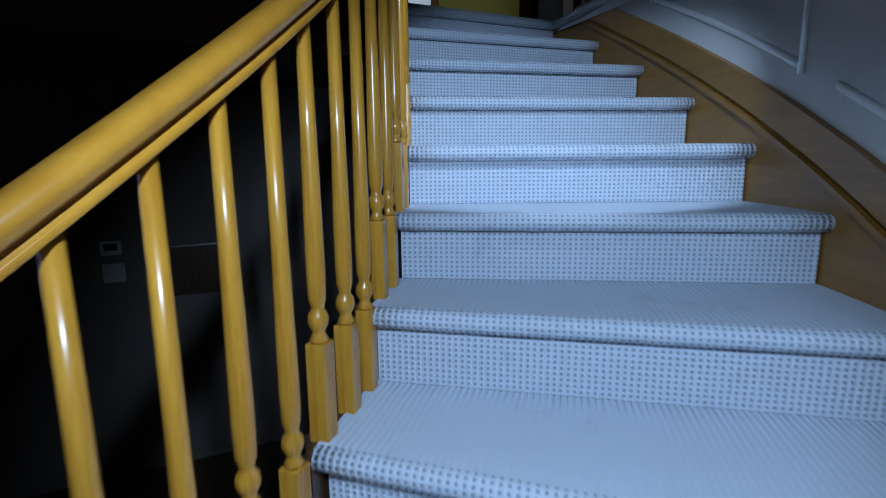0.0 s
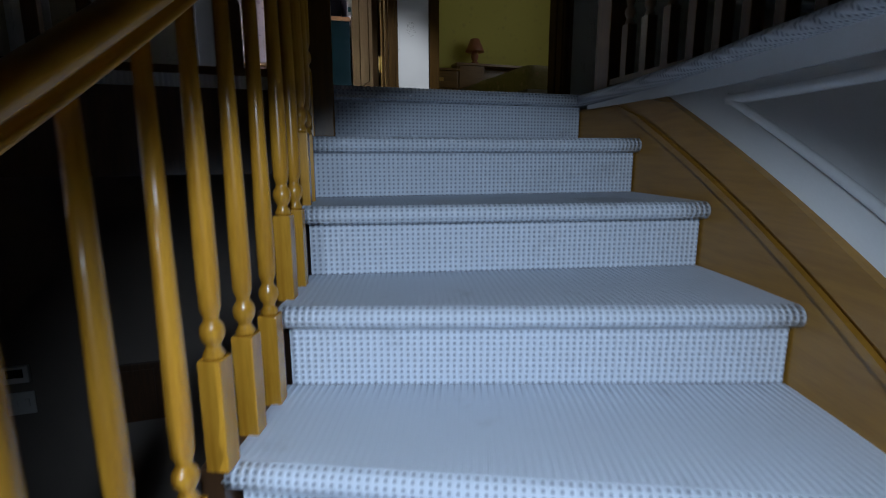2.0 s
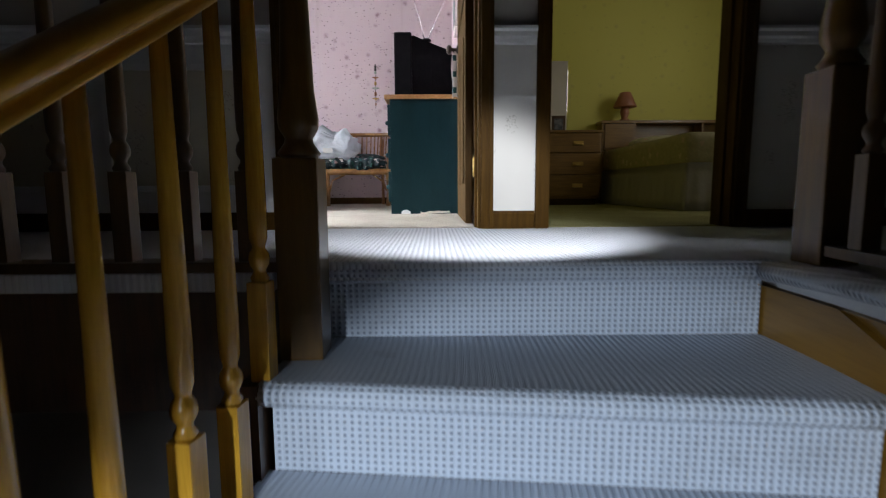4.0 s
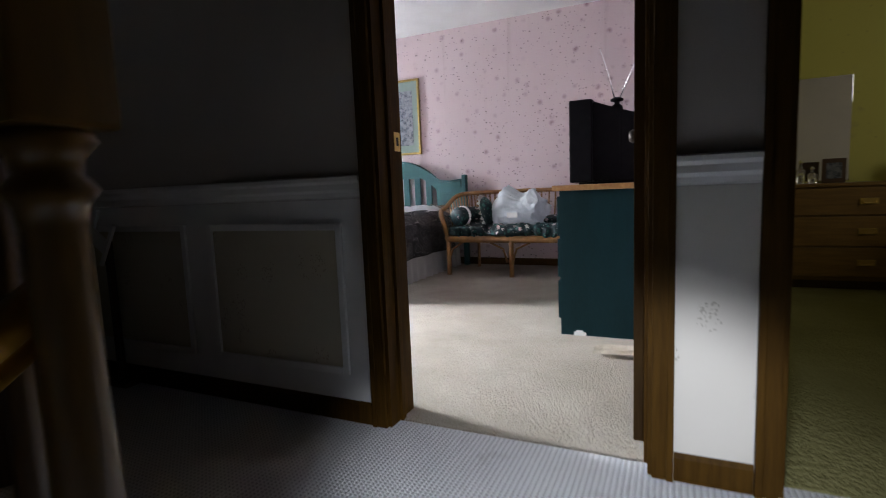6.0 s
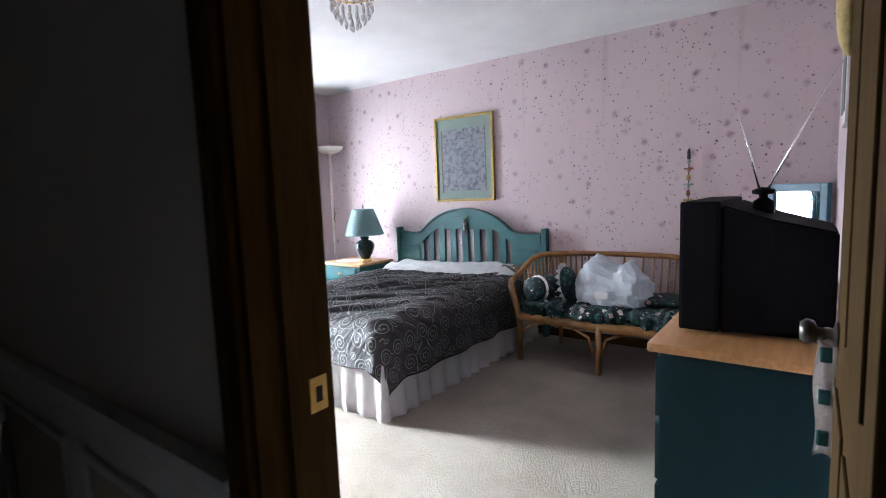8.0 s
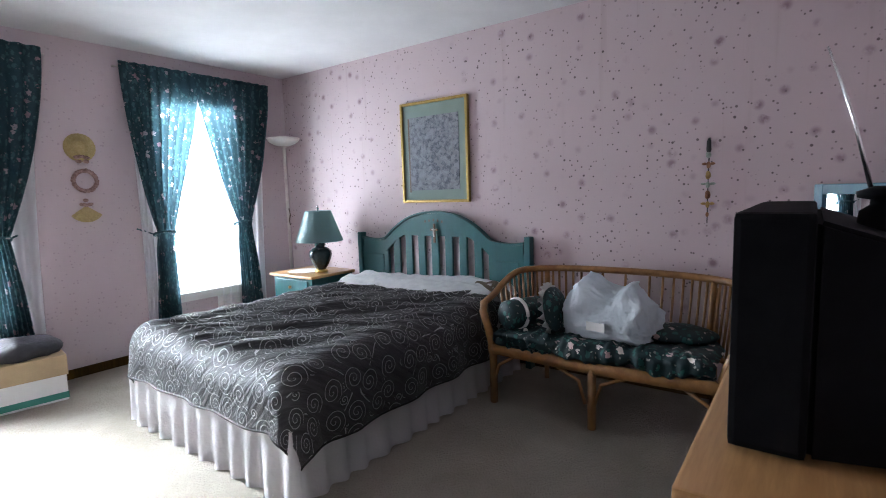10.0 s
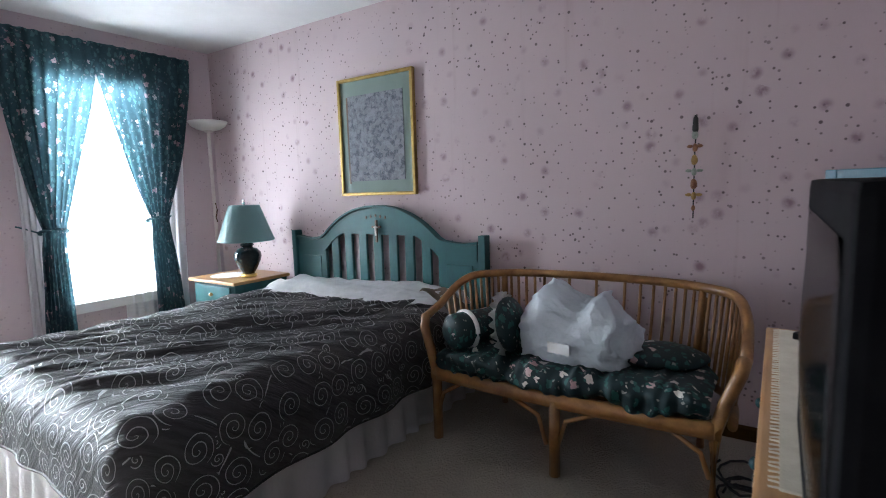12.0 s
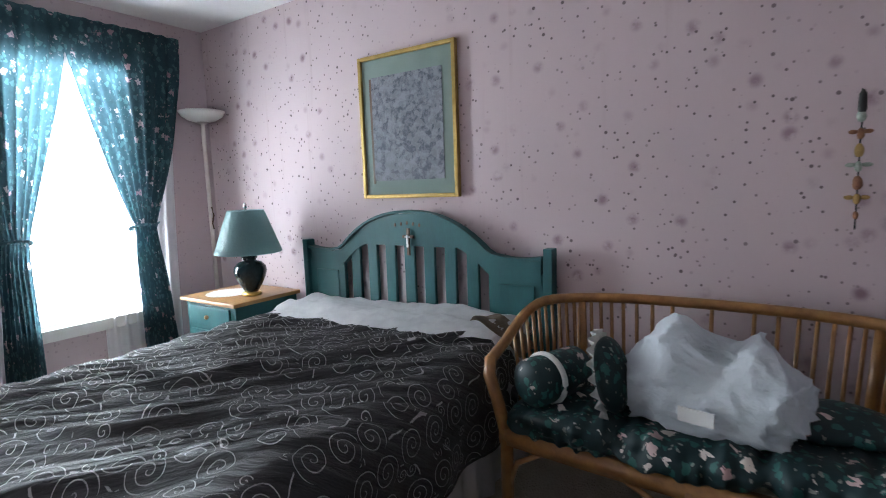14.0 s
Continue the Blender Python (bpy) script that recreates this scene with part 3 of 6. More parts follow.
setting("floor_lower", boxes((-4.32, 4.52, -6.62, WALL_T, LOW - 0.1, LOW)), M_DARKWOOD, "dark wooden floor of the storey below", "floor")

# landing floor: along the door wall, and round the outside of the stair
def edge(a):
    """Radius of the landing edge."""
    return 3.700


RIM = [polar(edge(TH7 - i * 0.05), TH7 - i * 0.05, 0) for i in range(0, 22)]


def slab(outline, z0, z1):
    bm = bmesh.new()
    lo = [bm.verts.new((x, y, z0)) for x, y in outline]
    hi = [bm.verts.new((x, y, z1)) for x, y in outline]
    bm.faces.new(hi)
    bm.faces.new(lo[::-1])
    for i in range(len(outline)):
        j = (i + 1) % len(outline)
        bm.faces.new((lo[i], lo[j], hi[j], hi[i]))
    return planar_uv(bm)


top = [(-1.56, 0.058), (4.0, 0.058), (4.0, 0.0), (4.4, 0.0), (4.4, -6.0), (RIM[-1].x, -6.0)] + [(p.x, p.y) for p in RIM[::-1]] + [(0.26, RIM[0].y), (0.26, -1.12), (-1.56, -1.12)]
setting("floor_landing", slab(top, -0.040, -0.002), M_LANDING, "grey-white loop carpet on the landing", "floor")
under = [(p.x + 0.01, p.y) for p in RIM] + [(RIM[-1].x, -6.0), (4.4, -6.0), (4.4, -1.0)]
setting("gallery_soffit", slab(under, -0.060, -0.0405), M_WHITE, "white painted underside of the gallery edge", "ceiling")
setting("landing_fascia", boxes((-1.56, 0.25, -1.115, -0.0, -0.30, -0.0405)), M_DARKWOOD, "dark boarded edge of the landing", "trim")
# low curb under the gallery balustrade, with a rolled carpet lip along it
def curb_lift(i):
    return min(1.0, i / 5)


bm = bmesh.new()
rings = []
for i in range(22):
    a = TH7 - 0.004 - i * 0.05
    zt = -0.030 + 0.052 * curb_lift(i)
    rings.append([bm.verts.new(polar(r, a, z)) for r, z in ((3.688, -0.061), (3.800, -0.061), (3.800, zt), (3.688, zt))])
for a, b in zip(rings, rings[1:]):
    for j in range(4):
        bm.faces.new((a[j], b[j], b[(j + 1) % 4], a[(j + 1) % 4]))
bm.faces.new(rings[0])
bm.faces.new(rings[-1][::-1])
setting("gallery_curb", bm, M_WHITE, "white painted curb along the gallery edge", "trim")
bm = bmesh.new()
sec = [(0.034 * math.cos(a), 0.022 * math.sin(a)) for a in [i * math.pi / 5 for i in range(10)]]
sweep(bm, [polar(3.672, TH7 - i * 0.05, -0.024 + 0.040 * curb_lift(i)) for i in range(22)], sec)
planar_uv(bm)
setting("landing_edge", bm, M_LANDING, "rolled carpet lip along the landing edge", "trim", True)


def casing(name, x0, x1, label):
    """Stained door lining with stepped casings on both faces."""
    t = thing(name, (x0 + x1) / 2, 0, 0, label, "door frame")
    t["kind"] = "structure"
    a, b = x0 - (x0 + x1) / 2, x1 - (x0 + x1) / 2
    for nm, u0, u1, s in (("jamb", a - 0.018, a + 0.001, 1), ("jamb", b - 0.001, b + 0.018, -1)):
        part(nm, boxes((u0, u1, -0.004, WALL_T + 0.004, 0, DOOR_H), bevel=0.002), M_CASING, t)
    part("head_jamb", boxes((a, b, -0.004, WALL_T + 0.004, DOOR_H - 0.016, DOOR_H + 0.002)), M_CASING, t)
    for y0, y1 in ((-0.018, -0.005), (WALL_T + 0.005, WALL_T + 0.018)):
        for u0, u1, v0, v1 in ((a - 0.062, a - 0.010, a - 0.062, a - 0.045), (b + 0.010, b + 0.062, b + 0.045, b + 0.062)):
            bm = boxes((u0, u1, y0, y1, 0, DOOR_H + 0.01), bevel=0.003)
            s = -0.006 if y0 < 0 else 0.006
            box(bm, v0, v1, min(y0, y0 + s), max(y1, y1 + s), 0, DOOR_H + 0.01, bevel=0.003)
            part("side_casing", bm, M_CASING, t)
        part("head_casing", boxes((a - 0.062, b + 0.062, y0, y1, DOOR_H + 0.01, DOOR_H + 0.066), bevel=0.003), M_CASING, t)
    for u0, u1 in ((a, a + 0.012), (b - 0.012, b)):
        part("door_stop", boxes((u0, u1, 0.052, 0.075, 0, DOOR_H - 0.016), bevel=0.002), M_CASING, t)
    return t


door_1 = casing("door_1", 0.0, DOOR_W, "stained oak door frame of the pink bedroom, shade put in its brown")
door_2 = casing("door_2", YD0, YD1, "stained oak door frame of the yellow bedroom, shade put in its brown")
bm = boxes((-0.3915, -0.3885, 0.100, 0.137, 0.908, 0.970), bevel=0.001)
plate = part("strike_plate", bm, M_BRASS, door_1, "brass strike plate")
part("latch_hole", boxes((-0.3890, -0.3878, 0.112, 0.126, 0.925, 0.953)), M_BLACK, plate)
for z in (0.27, 1.75):
    bm = boxes((0.389, 0.3915, 0.105, 0.141, z - 0.045, z + 0.045))
    lathe(bm, [(0.006, -0.046), (0.007, -0.03), (0.007, 0.03), (0.006, 0.046)], 10, 0.386, 0.147, z)
    part("hinge", bm, M_BRASS, door_1, "brass hinge")

# dado rail, baseboards, wainscot panel and lower wallpaper
RAIL = [(0.0, 0.0), (0.010, 0.006), (0.012, 0.020), (0.020, 0.030), (0.020, 0.048), (0.030, 0.058), (0.030, 0.070), (0.0, 0.076)]


def rail_run(name, x0, x1, z0, sec, mat, label, cat, y=-0.0):
    bm = bmesh.new()
    a = [bm.verts.new((x0, y - s, z0 + u)) for s, u in sec]
    b = [bm.verts.new((x1, y - s, z0 + u)) for s, u in sec]
    n = len(sec)
    for j in range(n):
        bm.faces.new((a[j], b[j], b[(j + 1) % n], a[(j + 1) % n]))
    bm.faces.new(a)
    bm.faces.new(b[::-1])
    return setting(name, bm, mat, label, cat)


for i, (x0, x1) in enumerate(((-1.56, -0.063), (DOOR_W + 0.063, YD0 - 0.063), (YD1 + 0.063, 4.0))):
    rail_run(f"dado_rail_{i + 1}", x0, x1, 0.758, RAIL, M_WHITE, "white moulded dado rail on the hall wall", "dado rail")
    rail_run(f"baseboard_{i + 1}", x0, x1, 0.0, [(0, 0), (0.013, 0), (0.013, 0.062), (0.006, 0.075), (0, 0.075)], M_CASING, "brown stained baseboard on the hall wall", "baseboard")
setting("wallpaper_low", boxes((DOOR_W + 0.063, YD0 - 0.063, -0.004, -0.0005, 0.075, 0.757)), M_PAPER, "pale sprigged wallpaper below the dado rail", "wallpaper")
setting("wallpaper_low_2", boxes((YD1 + 0.063, 4.0, -0.004, -0.0005, 0.075, 0.757)), M_PAPER, "pale sprigged wallpaper below the dado rail", "wallpaper")
setting("wainscot_board", boxes((-1.56, -0.063, -0.005, -0.0005, 0.075, 0.757)), M_WHITE, "white painted wainscot below the dado rail", "wainscot")


def panel(x0, x1, z0, z1, name):
    t = thing(name, (x0 + x1) / 2, -0.005, 0, "white moulded wainscot panel with sprigged wallpaper", "wall panel")
    t["kind"] = "structure"
    a, b = x0 - (x0 + x1) / 2, x1 - (x0 + x1) / 2
    part("paper", boxes((a + 0.02, b - 0.02, -0.0015, 0.0, z0 + 0.02, z1 - 0.02)), M_PANELPAPER, t)
    for u0, u1, w0, w1 in ((a, a + 0.024, z0, z1), (b - 0.024, b, z0, z1), (a + 0.024, b - 0.024, z0, z0 + 0.024), (a + 0.024, b - 0.024, z1 - 0.024, z1)):
        part("moulding", boxes((u0, u1, -0.014, -0.002, w0, w1), bevel=0.005), M_WHITE, t)


panel(-0.765, -0.148, 0.165, 0.68, "wall_panel_1")
panel(-1.50, -0.885, 0.165, 0.68, "wall_panel_2")

# ---------------------------------------------------------------- staircase
staircase = thing("staircase", CX, CY, 0, "curved staircase covered in blue-grey loop carpet", "staircase")
staircase["kind"] = "structure"
K0 = -5


def P(r, k, d, z):
    """A point of a step: radius, step, metres past its nosing line, height."""
    a = th(k) + d / r
    return Vector((r * math.cos(a), r * math.sin(a), z))


def step_carpet(k):
    z = -H * (7 - k)
    bm = bmesh.new()
    lay = bm.loops.layers.uv.verify()
    rad = 0.0245
    prof = [(0.027, -H), (0.027, -0.049)]
    roll = [(0.014 - (rad + 0.002) * math.sin(a), -rad - rad * math.cos(a)) for a in [math.pi * i / 8 for i in range(9)]]

    def strip(pts, r0, r1, nr, last=False):
        """pts: (metres past the nosing, height) pairs; the final tread row may reach the next riser."""
        length, grid = 0.0, []
        for i, (d, u) in enumerate(pts):
            if i:
                length += math.hypot((0.46 * d if d < 9 else 0.15) - 0.46 * pts[i - 1][0], u - pts[i - 1][1]) if len(pts) == 3 else math.hypot(d - pts[i - 1][0], u - pts[i - 1][1])
            row = []
            for j in range(nr + 1):
                r = r0 + (r1 - r0) * j / nr
                co = P(r, k, d, z + u) if d < 9 else P(r, k + 1, 0.027, z + u)
                row.append((bm.verts.new(co), (r - RI, 0.0004 + 0.04 * length if len(pts) == 3 else length + z * 1.7)))
            grid.append(row)
        for a, b in zip(grid, grid[1:]):
            for j in range(nr):
                q = (a[j], a[j + 1], b[j + 1], b[j])
                f = bm.faces.new([v for v, _ in q])
                f.smooth = True
                for lp, (_, uv) in zip(f.loops, q):
                    lp[lay].uv = uv
        return grid

    strip(prof, RI + 0.014, RO - 0.012, 4)
    g = strip(roll, RI, RO, 10)
    for side in (0, -1):
        f = bm.faces.new([row[side][0] for row in g])
        for lp in f.loops:
            lp[lay].uv = (0, 0)
    if k < 7:
        strip([(0.014, -0.0), (0.06, -0.001), (9.0, -0.001)], RI, RO, 6)
    return bm


for k in range(K0, 8):
    part("stair_carpet", step_carpet(k), M_STAIR, staircase)
# inner and outer boards
def board(name, r0, r1, up, down, mat, k0, k1, parent, label=""):
    bm = bmesh.new()
    rings = []
    n = int((k1 - k0) * 3)
    for i in range(n + 1):
        k = k0 + (k1 - k0) * i / n
        z = -H * (7 - k)
        a = th(k)
        zt = min(z + up, -0.062)
        zb = min(z + down, zt - 0.002)
        rings.append([bm.verts.new((r * math.cos(a), r * math.sin(a), zz)) for r, zz in ((r0, zb), (r1, zb), (r1, zt), (r0, zt))])
    for a, b in zip(rings, rings[1:]):
        for j in range(4):
            f = bm.faces.new((a[j], b[j], b[(j + 1) % 4], a[(j + 1) % 4]))
    bm.faces.new(rings[0])
    bm.faces.new(rings[-1][::-1])
    return part(name, bm, mat, parent, label)


board("outer_skirt", RO - 0.006, RO + 0.022, 0.185, -0.50, M_SKIRT, K0, 8.0, staircase, "brown stained skirting board")
board("skirt_cap", RO - 0.020, RO - 0.006, 0.068, 0.048, M_SKIRT, K0, 7.4, staircase, "moulded bead on the skirting board")
board("skirt_edge", RO - 0.016, RO - 0.006, 0.185, 0.085, M_SKIRT, K0, 7.9, staircase, "upper skirting moulding")
board("inner_stringer", RI - 0.035, RI - 0.004, -0.20, -0.48, M_DARKWOOD, K0, 7.0, staircase, "dark stained inner stringer")
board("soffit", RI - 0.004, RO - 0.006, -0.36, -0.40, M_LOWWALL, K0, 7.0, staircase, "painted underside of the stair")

# bare wood tread ends under the balusters
for k in range(K0, 7):
    bm = bmesh.new()
    z = -H * (7 - k)
    quad = [P(RI - 0.036, k, -0.012, 0), P(RI + 0.004, k, -0.012, 0), P(RI + 0.004, k + 1, 0.0, 0), P(RI - 0.036, k + 1, 0.0, 0)]
    lo = [bm.verts.new((p.x, p.y, z - H - 0.03)) for p in quad]
    hi = [bm.verts.new((p.x, p.y, z - 0.004)) for p in quad]
    bm.faces.new(lo[::-1])
    bm.faces.new(hi)
    for i in range(4):
        bm.faces.new((lo[i], lo[(i + 1) % 4], hi[(i + 1) % 4], hi[i]))
    part("tread_end", bm, M_DARKWOOD, staircase)

# curved outer wall below the landing edge
bm = bmesh.new()
rings = []
for i in range(60):
    k = K0 - 2 + (9.6 - K0 + 2) * i / 59
    a = th(k)
    rings.append([bm.verts.new((CX + r * math.cos(a), CY + r * math.sin(a), z)) for r, z in ((RO + 0.006, LOW), (RO + 0.12, LOW), (RO + 0.12, -0.062), (RO + 0.006, -0.062))])
for a, b in zip(rings, rings[1:]):
    for j in range(4):
        bm.faces.new((a[j], b[j], b[(j + 1) % 4], a[(j + 1) % 4]))
setting("wall_stair_curved", bm, M_WHITE, "white painted curved stair wall", "wall", True)
# panel mouldings on the curved wall
mould = thing("stair_wall_panel", CX, CY, 0, "white panel mouldings on the curved stair wall", "wall panel")
mould["kind"] = "structure"
SEC = [(-0.002, -0.014), (0.004, -0.010), (0.007, 0.0), (0.004, 0.010), (-0.002, 0.014)]


def wall_line(kz):
    bm = bmesh.new()
    pts = [Vector(((RO + 0.004) * math.cos(th(k)), (RO + 0.004) * math.sin(th(k)), z)) for k, z in kz]
    sweep(bm, pts, [(-s, u) for s, u in SEC])
    return bm


for ka, kb in ((2.55, 4.95), (-0.4, 2.15)):
    n = 10
    slope = [(ka + (kb - ka) * i / n, -H * (7 - (ka + (kb - ka) * i / n)) + 0.285) for i in range(n + 1)]
    zt = -0.10
    part("sloping_moulding", wall_line(slope), M_WHITE, mould, "", True)
    part("top_moulding", wall_line([(k, zt) for k, _ in slope]), M_WHITE, mould, "", True)
    a = th(ka)
    bm = bmesh.new()
    tube(bm, [((RO + 0.002) * math.cos(a), (RO + 0.002) * math.sin(a), z) for z in (slope[0][1] - 0.02, zt + 0.02)], 0.009, 8)
    part("upright_moulding", bm, M_WHITE, mould, "", True)

# balustrade of the stair
railing = thing("stair_railing", CX, CY, 0, "golden oak balustrade with turned balusters", "railing")


def baluster_mesh(height, mat):
    bm = boxes((-0.019, 0.019, -0.019, 0.019, 0.0, 0.19), bevel=0.003)
    turned = [(0.016, 0.19), (0.019, 0.196), (0.013, 0.206), (0.0125, 0.212), (0.019, 0.222), (0.021, 0.232), (0.019, 0.243), (0.0125, 0.252), (0.013, 0.258), (0.0175, 0.272),
              (0.0185, 0.32), (0.0175, 0.42), (0.0150, 0.56), (0.0125, height)]
    lathe(bm, [(r * 0.93, z) for r, z in turned], 14)
    me = bpy.data.meshes.new("baluster")
    bmesh.ops.recalc_face_normals(bm, faces=bm.faces)
    bm.to_mesh(me)
    bm.free()
    me.materials.append(mat)
    me.polygons.foreach_set("use_smooth", [len(p.vertices) == 4 and p.center.z > 0.192 for p in me.polygons])
    return me


RAIL_TOP = 0.77
B_CACHE = {}
PLACES = [-0.21 - 0.405 * i for i in range(11, -1, -1)] + [0.16, 0.57, 0.96, 1.35, 1.77, 2.21, 2.64, 3.0, 3.40, 3.83, 4.30, 4.73, 5.22, 5.67, 6.12]
for kk in PLACES:
    a, k = th(kk), math.floor(kk)
    size = round(RAIL_TOP - 0.056 + H * (kk - k), 2)
    if size not in B_CACHE:
        B_CACHE[size] = baluster_mesh(size, M_OAK)
    ob = new("baluster", B_CACHE[size])
    ob.parent = railing
    ob.matrix_basis = pose(RI * math.cos(a), RI * math.sin(a), -H * (7 - k) - 0.004, 0, 0, math.degrees(a))
HALF = [(0.023, -0.075), (0.0245, -0.072), (0.0245, -0.063), (0.023, -0.061), (0.017, -0.056), (0.016, -0.051), (0.019, -0.047), (0.029, -0.044), (0.032, -0.040), (0.0325, -0.034), (0.0335, -0.032), (0.034, -0.022), (0.029, -0.009), (0.018, -0.002), (0.006, 0.0)]
HALF = [(x * 0.88, z * 0.84) for x, z in HALF]
HSEC = HALF + [(-x, z) for x, z in reversed(HALF)]
bm = bmesh.new()
pts = []
for i in range(40):
    k = K0 + (6.72 - K0) * i / 39
    a = th(k)
    pts.append(Vector((RI * math.cos(a), RI * math.sin(a), -H * (7 - k) + RAIL_TOP)))
sweep(bm, pts, HSEC)
part("handrail", bm, M_RAIL, railing, "rounded golden oak handrail", True)


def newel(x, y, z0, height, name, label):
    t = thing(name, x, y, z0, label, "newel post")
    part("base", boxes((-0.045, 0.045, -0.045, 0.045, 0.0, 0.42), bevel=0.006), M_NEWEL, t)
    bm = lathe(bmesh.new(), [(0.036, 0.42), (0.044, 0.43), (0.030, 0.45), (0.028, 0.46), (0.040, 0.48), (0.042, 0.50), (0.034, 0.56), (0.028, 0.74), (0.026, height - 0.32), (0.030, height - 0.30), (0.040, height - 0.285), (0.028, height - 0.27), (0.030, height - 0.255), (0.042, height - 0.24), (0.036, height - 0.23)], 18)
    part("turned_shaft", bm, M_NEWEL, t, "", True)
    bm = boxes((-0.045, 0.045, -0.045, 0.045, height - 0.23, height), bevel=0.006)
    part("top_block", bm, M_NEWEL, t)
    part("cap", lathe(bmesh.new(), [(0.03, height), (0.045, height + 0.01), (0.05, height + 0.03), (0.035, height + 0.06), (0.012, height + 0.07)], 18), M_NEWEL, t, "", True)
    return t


newel(0.318, -1.090, -H, 1.25, "newel_post", "oak newel post at the stair head, darkened to its shade")


def flat_railing(name, pts, label, z0=0.0):
    """A level balustrade on the landing."""
    x0, y0 = pts[0]
    t = thing(name, x0, y0, z0, label, "railing")
    rel = [Vector((x - x0, y - y0, 0)) for x, y in pts]
    bm = bmesh.new()
    sweep(bm, [p + Vector((0, 0, 0.92)) for p in rel], HSEC)
    part("handrail", bm, M_SHADEDRAIL, t, "rounded oak handrail darkened to its shade", True)
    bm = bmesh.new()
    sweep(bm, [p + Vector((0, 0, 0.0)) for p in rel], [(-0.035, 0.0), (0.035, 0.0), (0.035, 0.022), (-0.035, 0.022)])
    part("base_rail", bm, M_SHADEDRAIL, t)
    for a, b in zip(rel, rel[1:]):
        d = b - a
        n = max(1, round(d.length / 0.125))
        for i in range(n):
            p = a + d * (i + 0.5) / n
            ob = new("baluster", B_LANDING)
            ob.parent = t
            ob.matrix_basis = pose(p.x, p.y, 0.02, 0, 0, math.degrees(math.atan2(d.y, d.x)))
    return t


B_LANDING = baluster_mesh(0.84, M_SHADEDRAIL)
flat_railing("landing_railing", [(0.27, -1.085), (-1.54, -1.085)], "oak balustrade along the landing edge, darkened to its shade")
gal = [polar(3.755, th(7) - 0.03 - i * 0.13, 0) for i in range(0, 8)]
flat_railing("gallery_railing", [(p.x, p.y) for p in gal], "oak balustrade round the stair opening, darkened to its shade", 0.024)
newel(gal[0].x + 0.01, gal[0].y + 0.06, 0.0, 1.02, "newel_post", "oak newel post on the gallery edge, darkened to its shade")

# things on the wall of the storey below
t = thing("thermostat", -1.085, -0.002, -1.33, "white wall thermostat with a dark display", "thermostat")
part("case", boxes((-0.055, 0.055, -0.028, 0.0, 0.0, 0.085), bevel=0.006), M_PLASTICW, t)
part("display", boxes((-0.034, 0.034, -0.031, -0.027, 0.03, 0.072)), M_SCREEN, t)
t = thing("light_switch", -1.085, -0.002, -1.50, "white double wall switch", "switch")
part("plate", boxes((-0.058, 0.058, -0.008, 0.0, 0.0, 0.115), bevel=0.003), M_PLASTICW, t)
for dx in (-0.025, 0.025):
    part("rocker", boxes((dx - 0.012, dx + 0.012, -0.016, -0.007, 0.04, 0.08), bevel=0.002), M_PLASTICW, t)
t = thing("framed_picture", -0.62, -0.003, -1.62, "small dark framed picture on the lower wall", "picture")
part("frame", boxes((-0.16, 0.16, -0.022, 0.0, 0.0, 0.32), bevel=0.006), M_DARKWOOD, t)
part("print", boxes((-0.125, 0.125, -0.026, -0.021, 0.035, 0.285)), M_DARKWOOD, t)

# dark chest across the hall corner, with its runner and a small easel
t = thing("hall_chest", -1.13, -0.53, 0.0, "dark wooden chest set across the hall corner", "chest", rz=-33)
part("body", boxes((-0.33, 0.33, -0.20, 0.19, 0.0, 0.455), bevel=0.006), M_DARKWOOD, t)
part("lid", boxes((-0.35, 0.35, -0.22, 0.21, 0.455, 0.480), bevel=0.006), M_DARKWOOD, t)
t = thing("chest_runner", -1.13, -0.53, 0.481, "cream cloth with a dark leafy border on the hall chest", "table runner", rz=-33)
part("cloth", boxes((-0.34, 0.34, -0.19, 0.205, 0.0, 0.004)), M_RUNNER, t)
for i in range(8):
    bm = bmesh.new()
    ball(bm, -0.29 + i * 0.083, 0.165, 0.004, 0.028, 0.014, 0.002, 8, 5)
    part("leaf_print", bm, M_DARKWOOD, t)
t = thing("display_easel", -1.385, -0.055, 0.0, "white tilted display easel beside the hall wall", "easel", rz=0)
for dx in (-0.055, 0.055):
    tl = Matrix.Translation((0, 0, 0.55)) @ Matrix.Rotation(radians(33), 4, "Y")
    bm = boxes((dx - 0.007, dx + 0.007, -0.02, -0.006, 0.0, 0.20), bevel=0.002)
    bm.transform(tl)
    part("upright", bm, M_WHITE, t)
bm = boxes((-0.05, 0.05, -0.024, -0.012, 0.06, 0.12), bevel=0.002)
bm.transform(tl)
part("shelf", bm, M_WHITE, t)
part("back_post", boxes((0.05, 0.075, 0.0, 0.025, 0.0, 0.62), bevel=0.003), M_DARKWOOD, t)
part("foot", boxes((-0.02, 0.14, -0.03, 0.03, 0.0, 0.02), bevel=0.003), M_DARKWOOD, t)

# ---------------------------------------------------------------- structure: pink bedroom
BY0 = WALL_T
W1, W2 = (2.32, 3.12), (0.52, 1.32)
WZ0, WZ1 = 0.48, 2.12
bm = wall_holes(bmesh.new(), "x", LEFT_X - 0.14, LEFT_X, BY0, PINK_Y, 0.0, CEIL, [(*W2, WZ0, WZ1), (*W1, WZ0, WZ1)])
setting("wall_west", bm, M_PINKCLEAN, "pink painted bedroom wall with two windows", "wall")
setting("wall_pink_back", boxes((LEFT_X - 0.14, RIGHT_X + 0.2, PINK_Y, PINK_Y + 0.12, 0.0, CEIL)), M_PINK, "pink painted wall covered in dark mould spots", "wall")
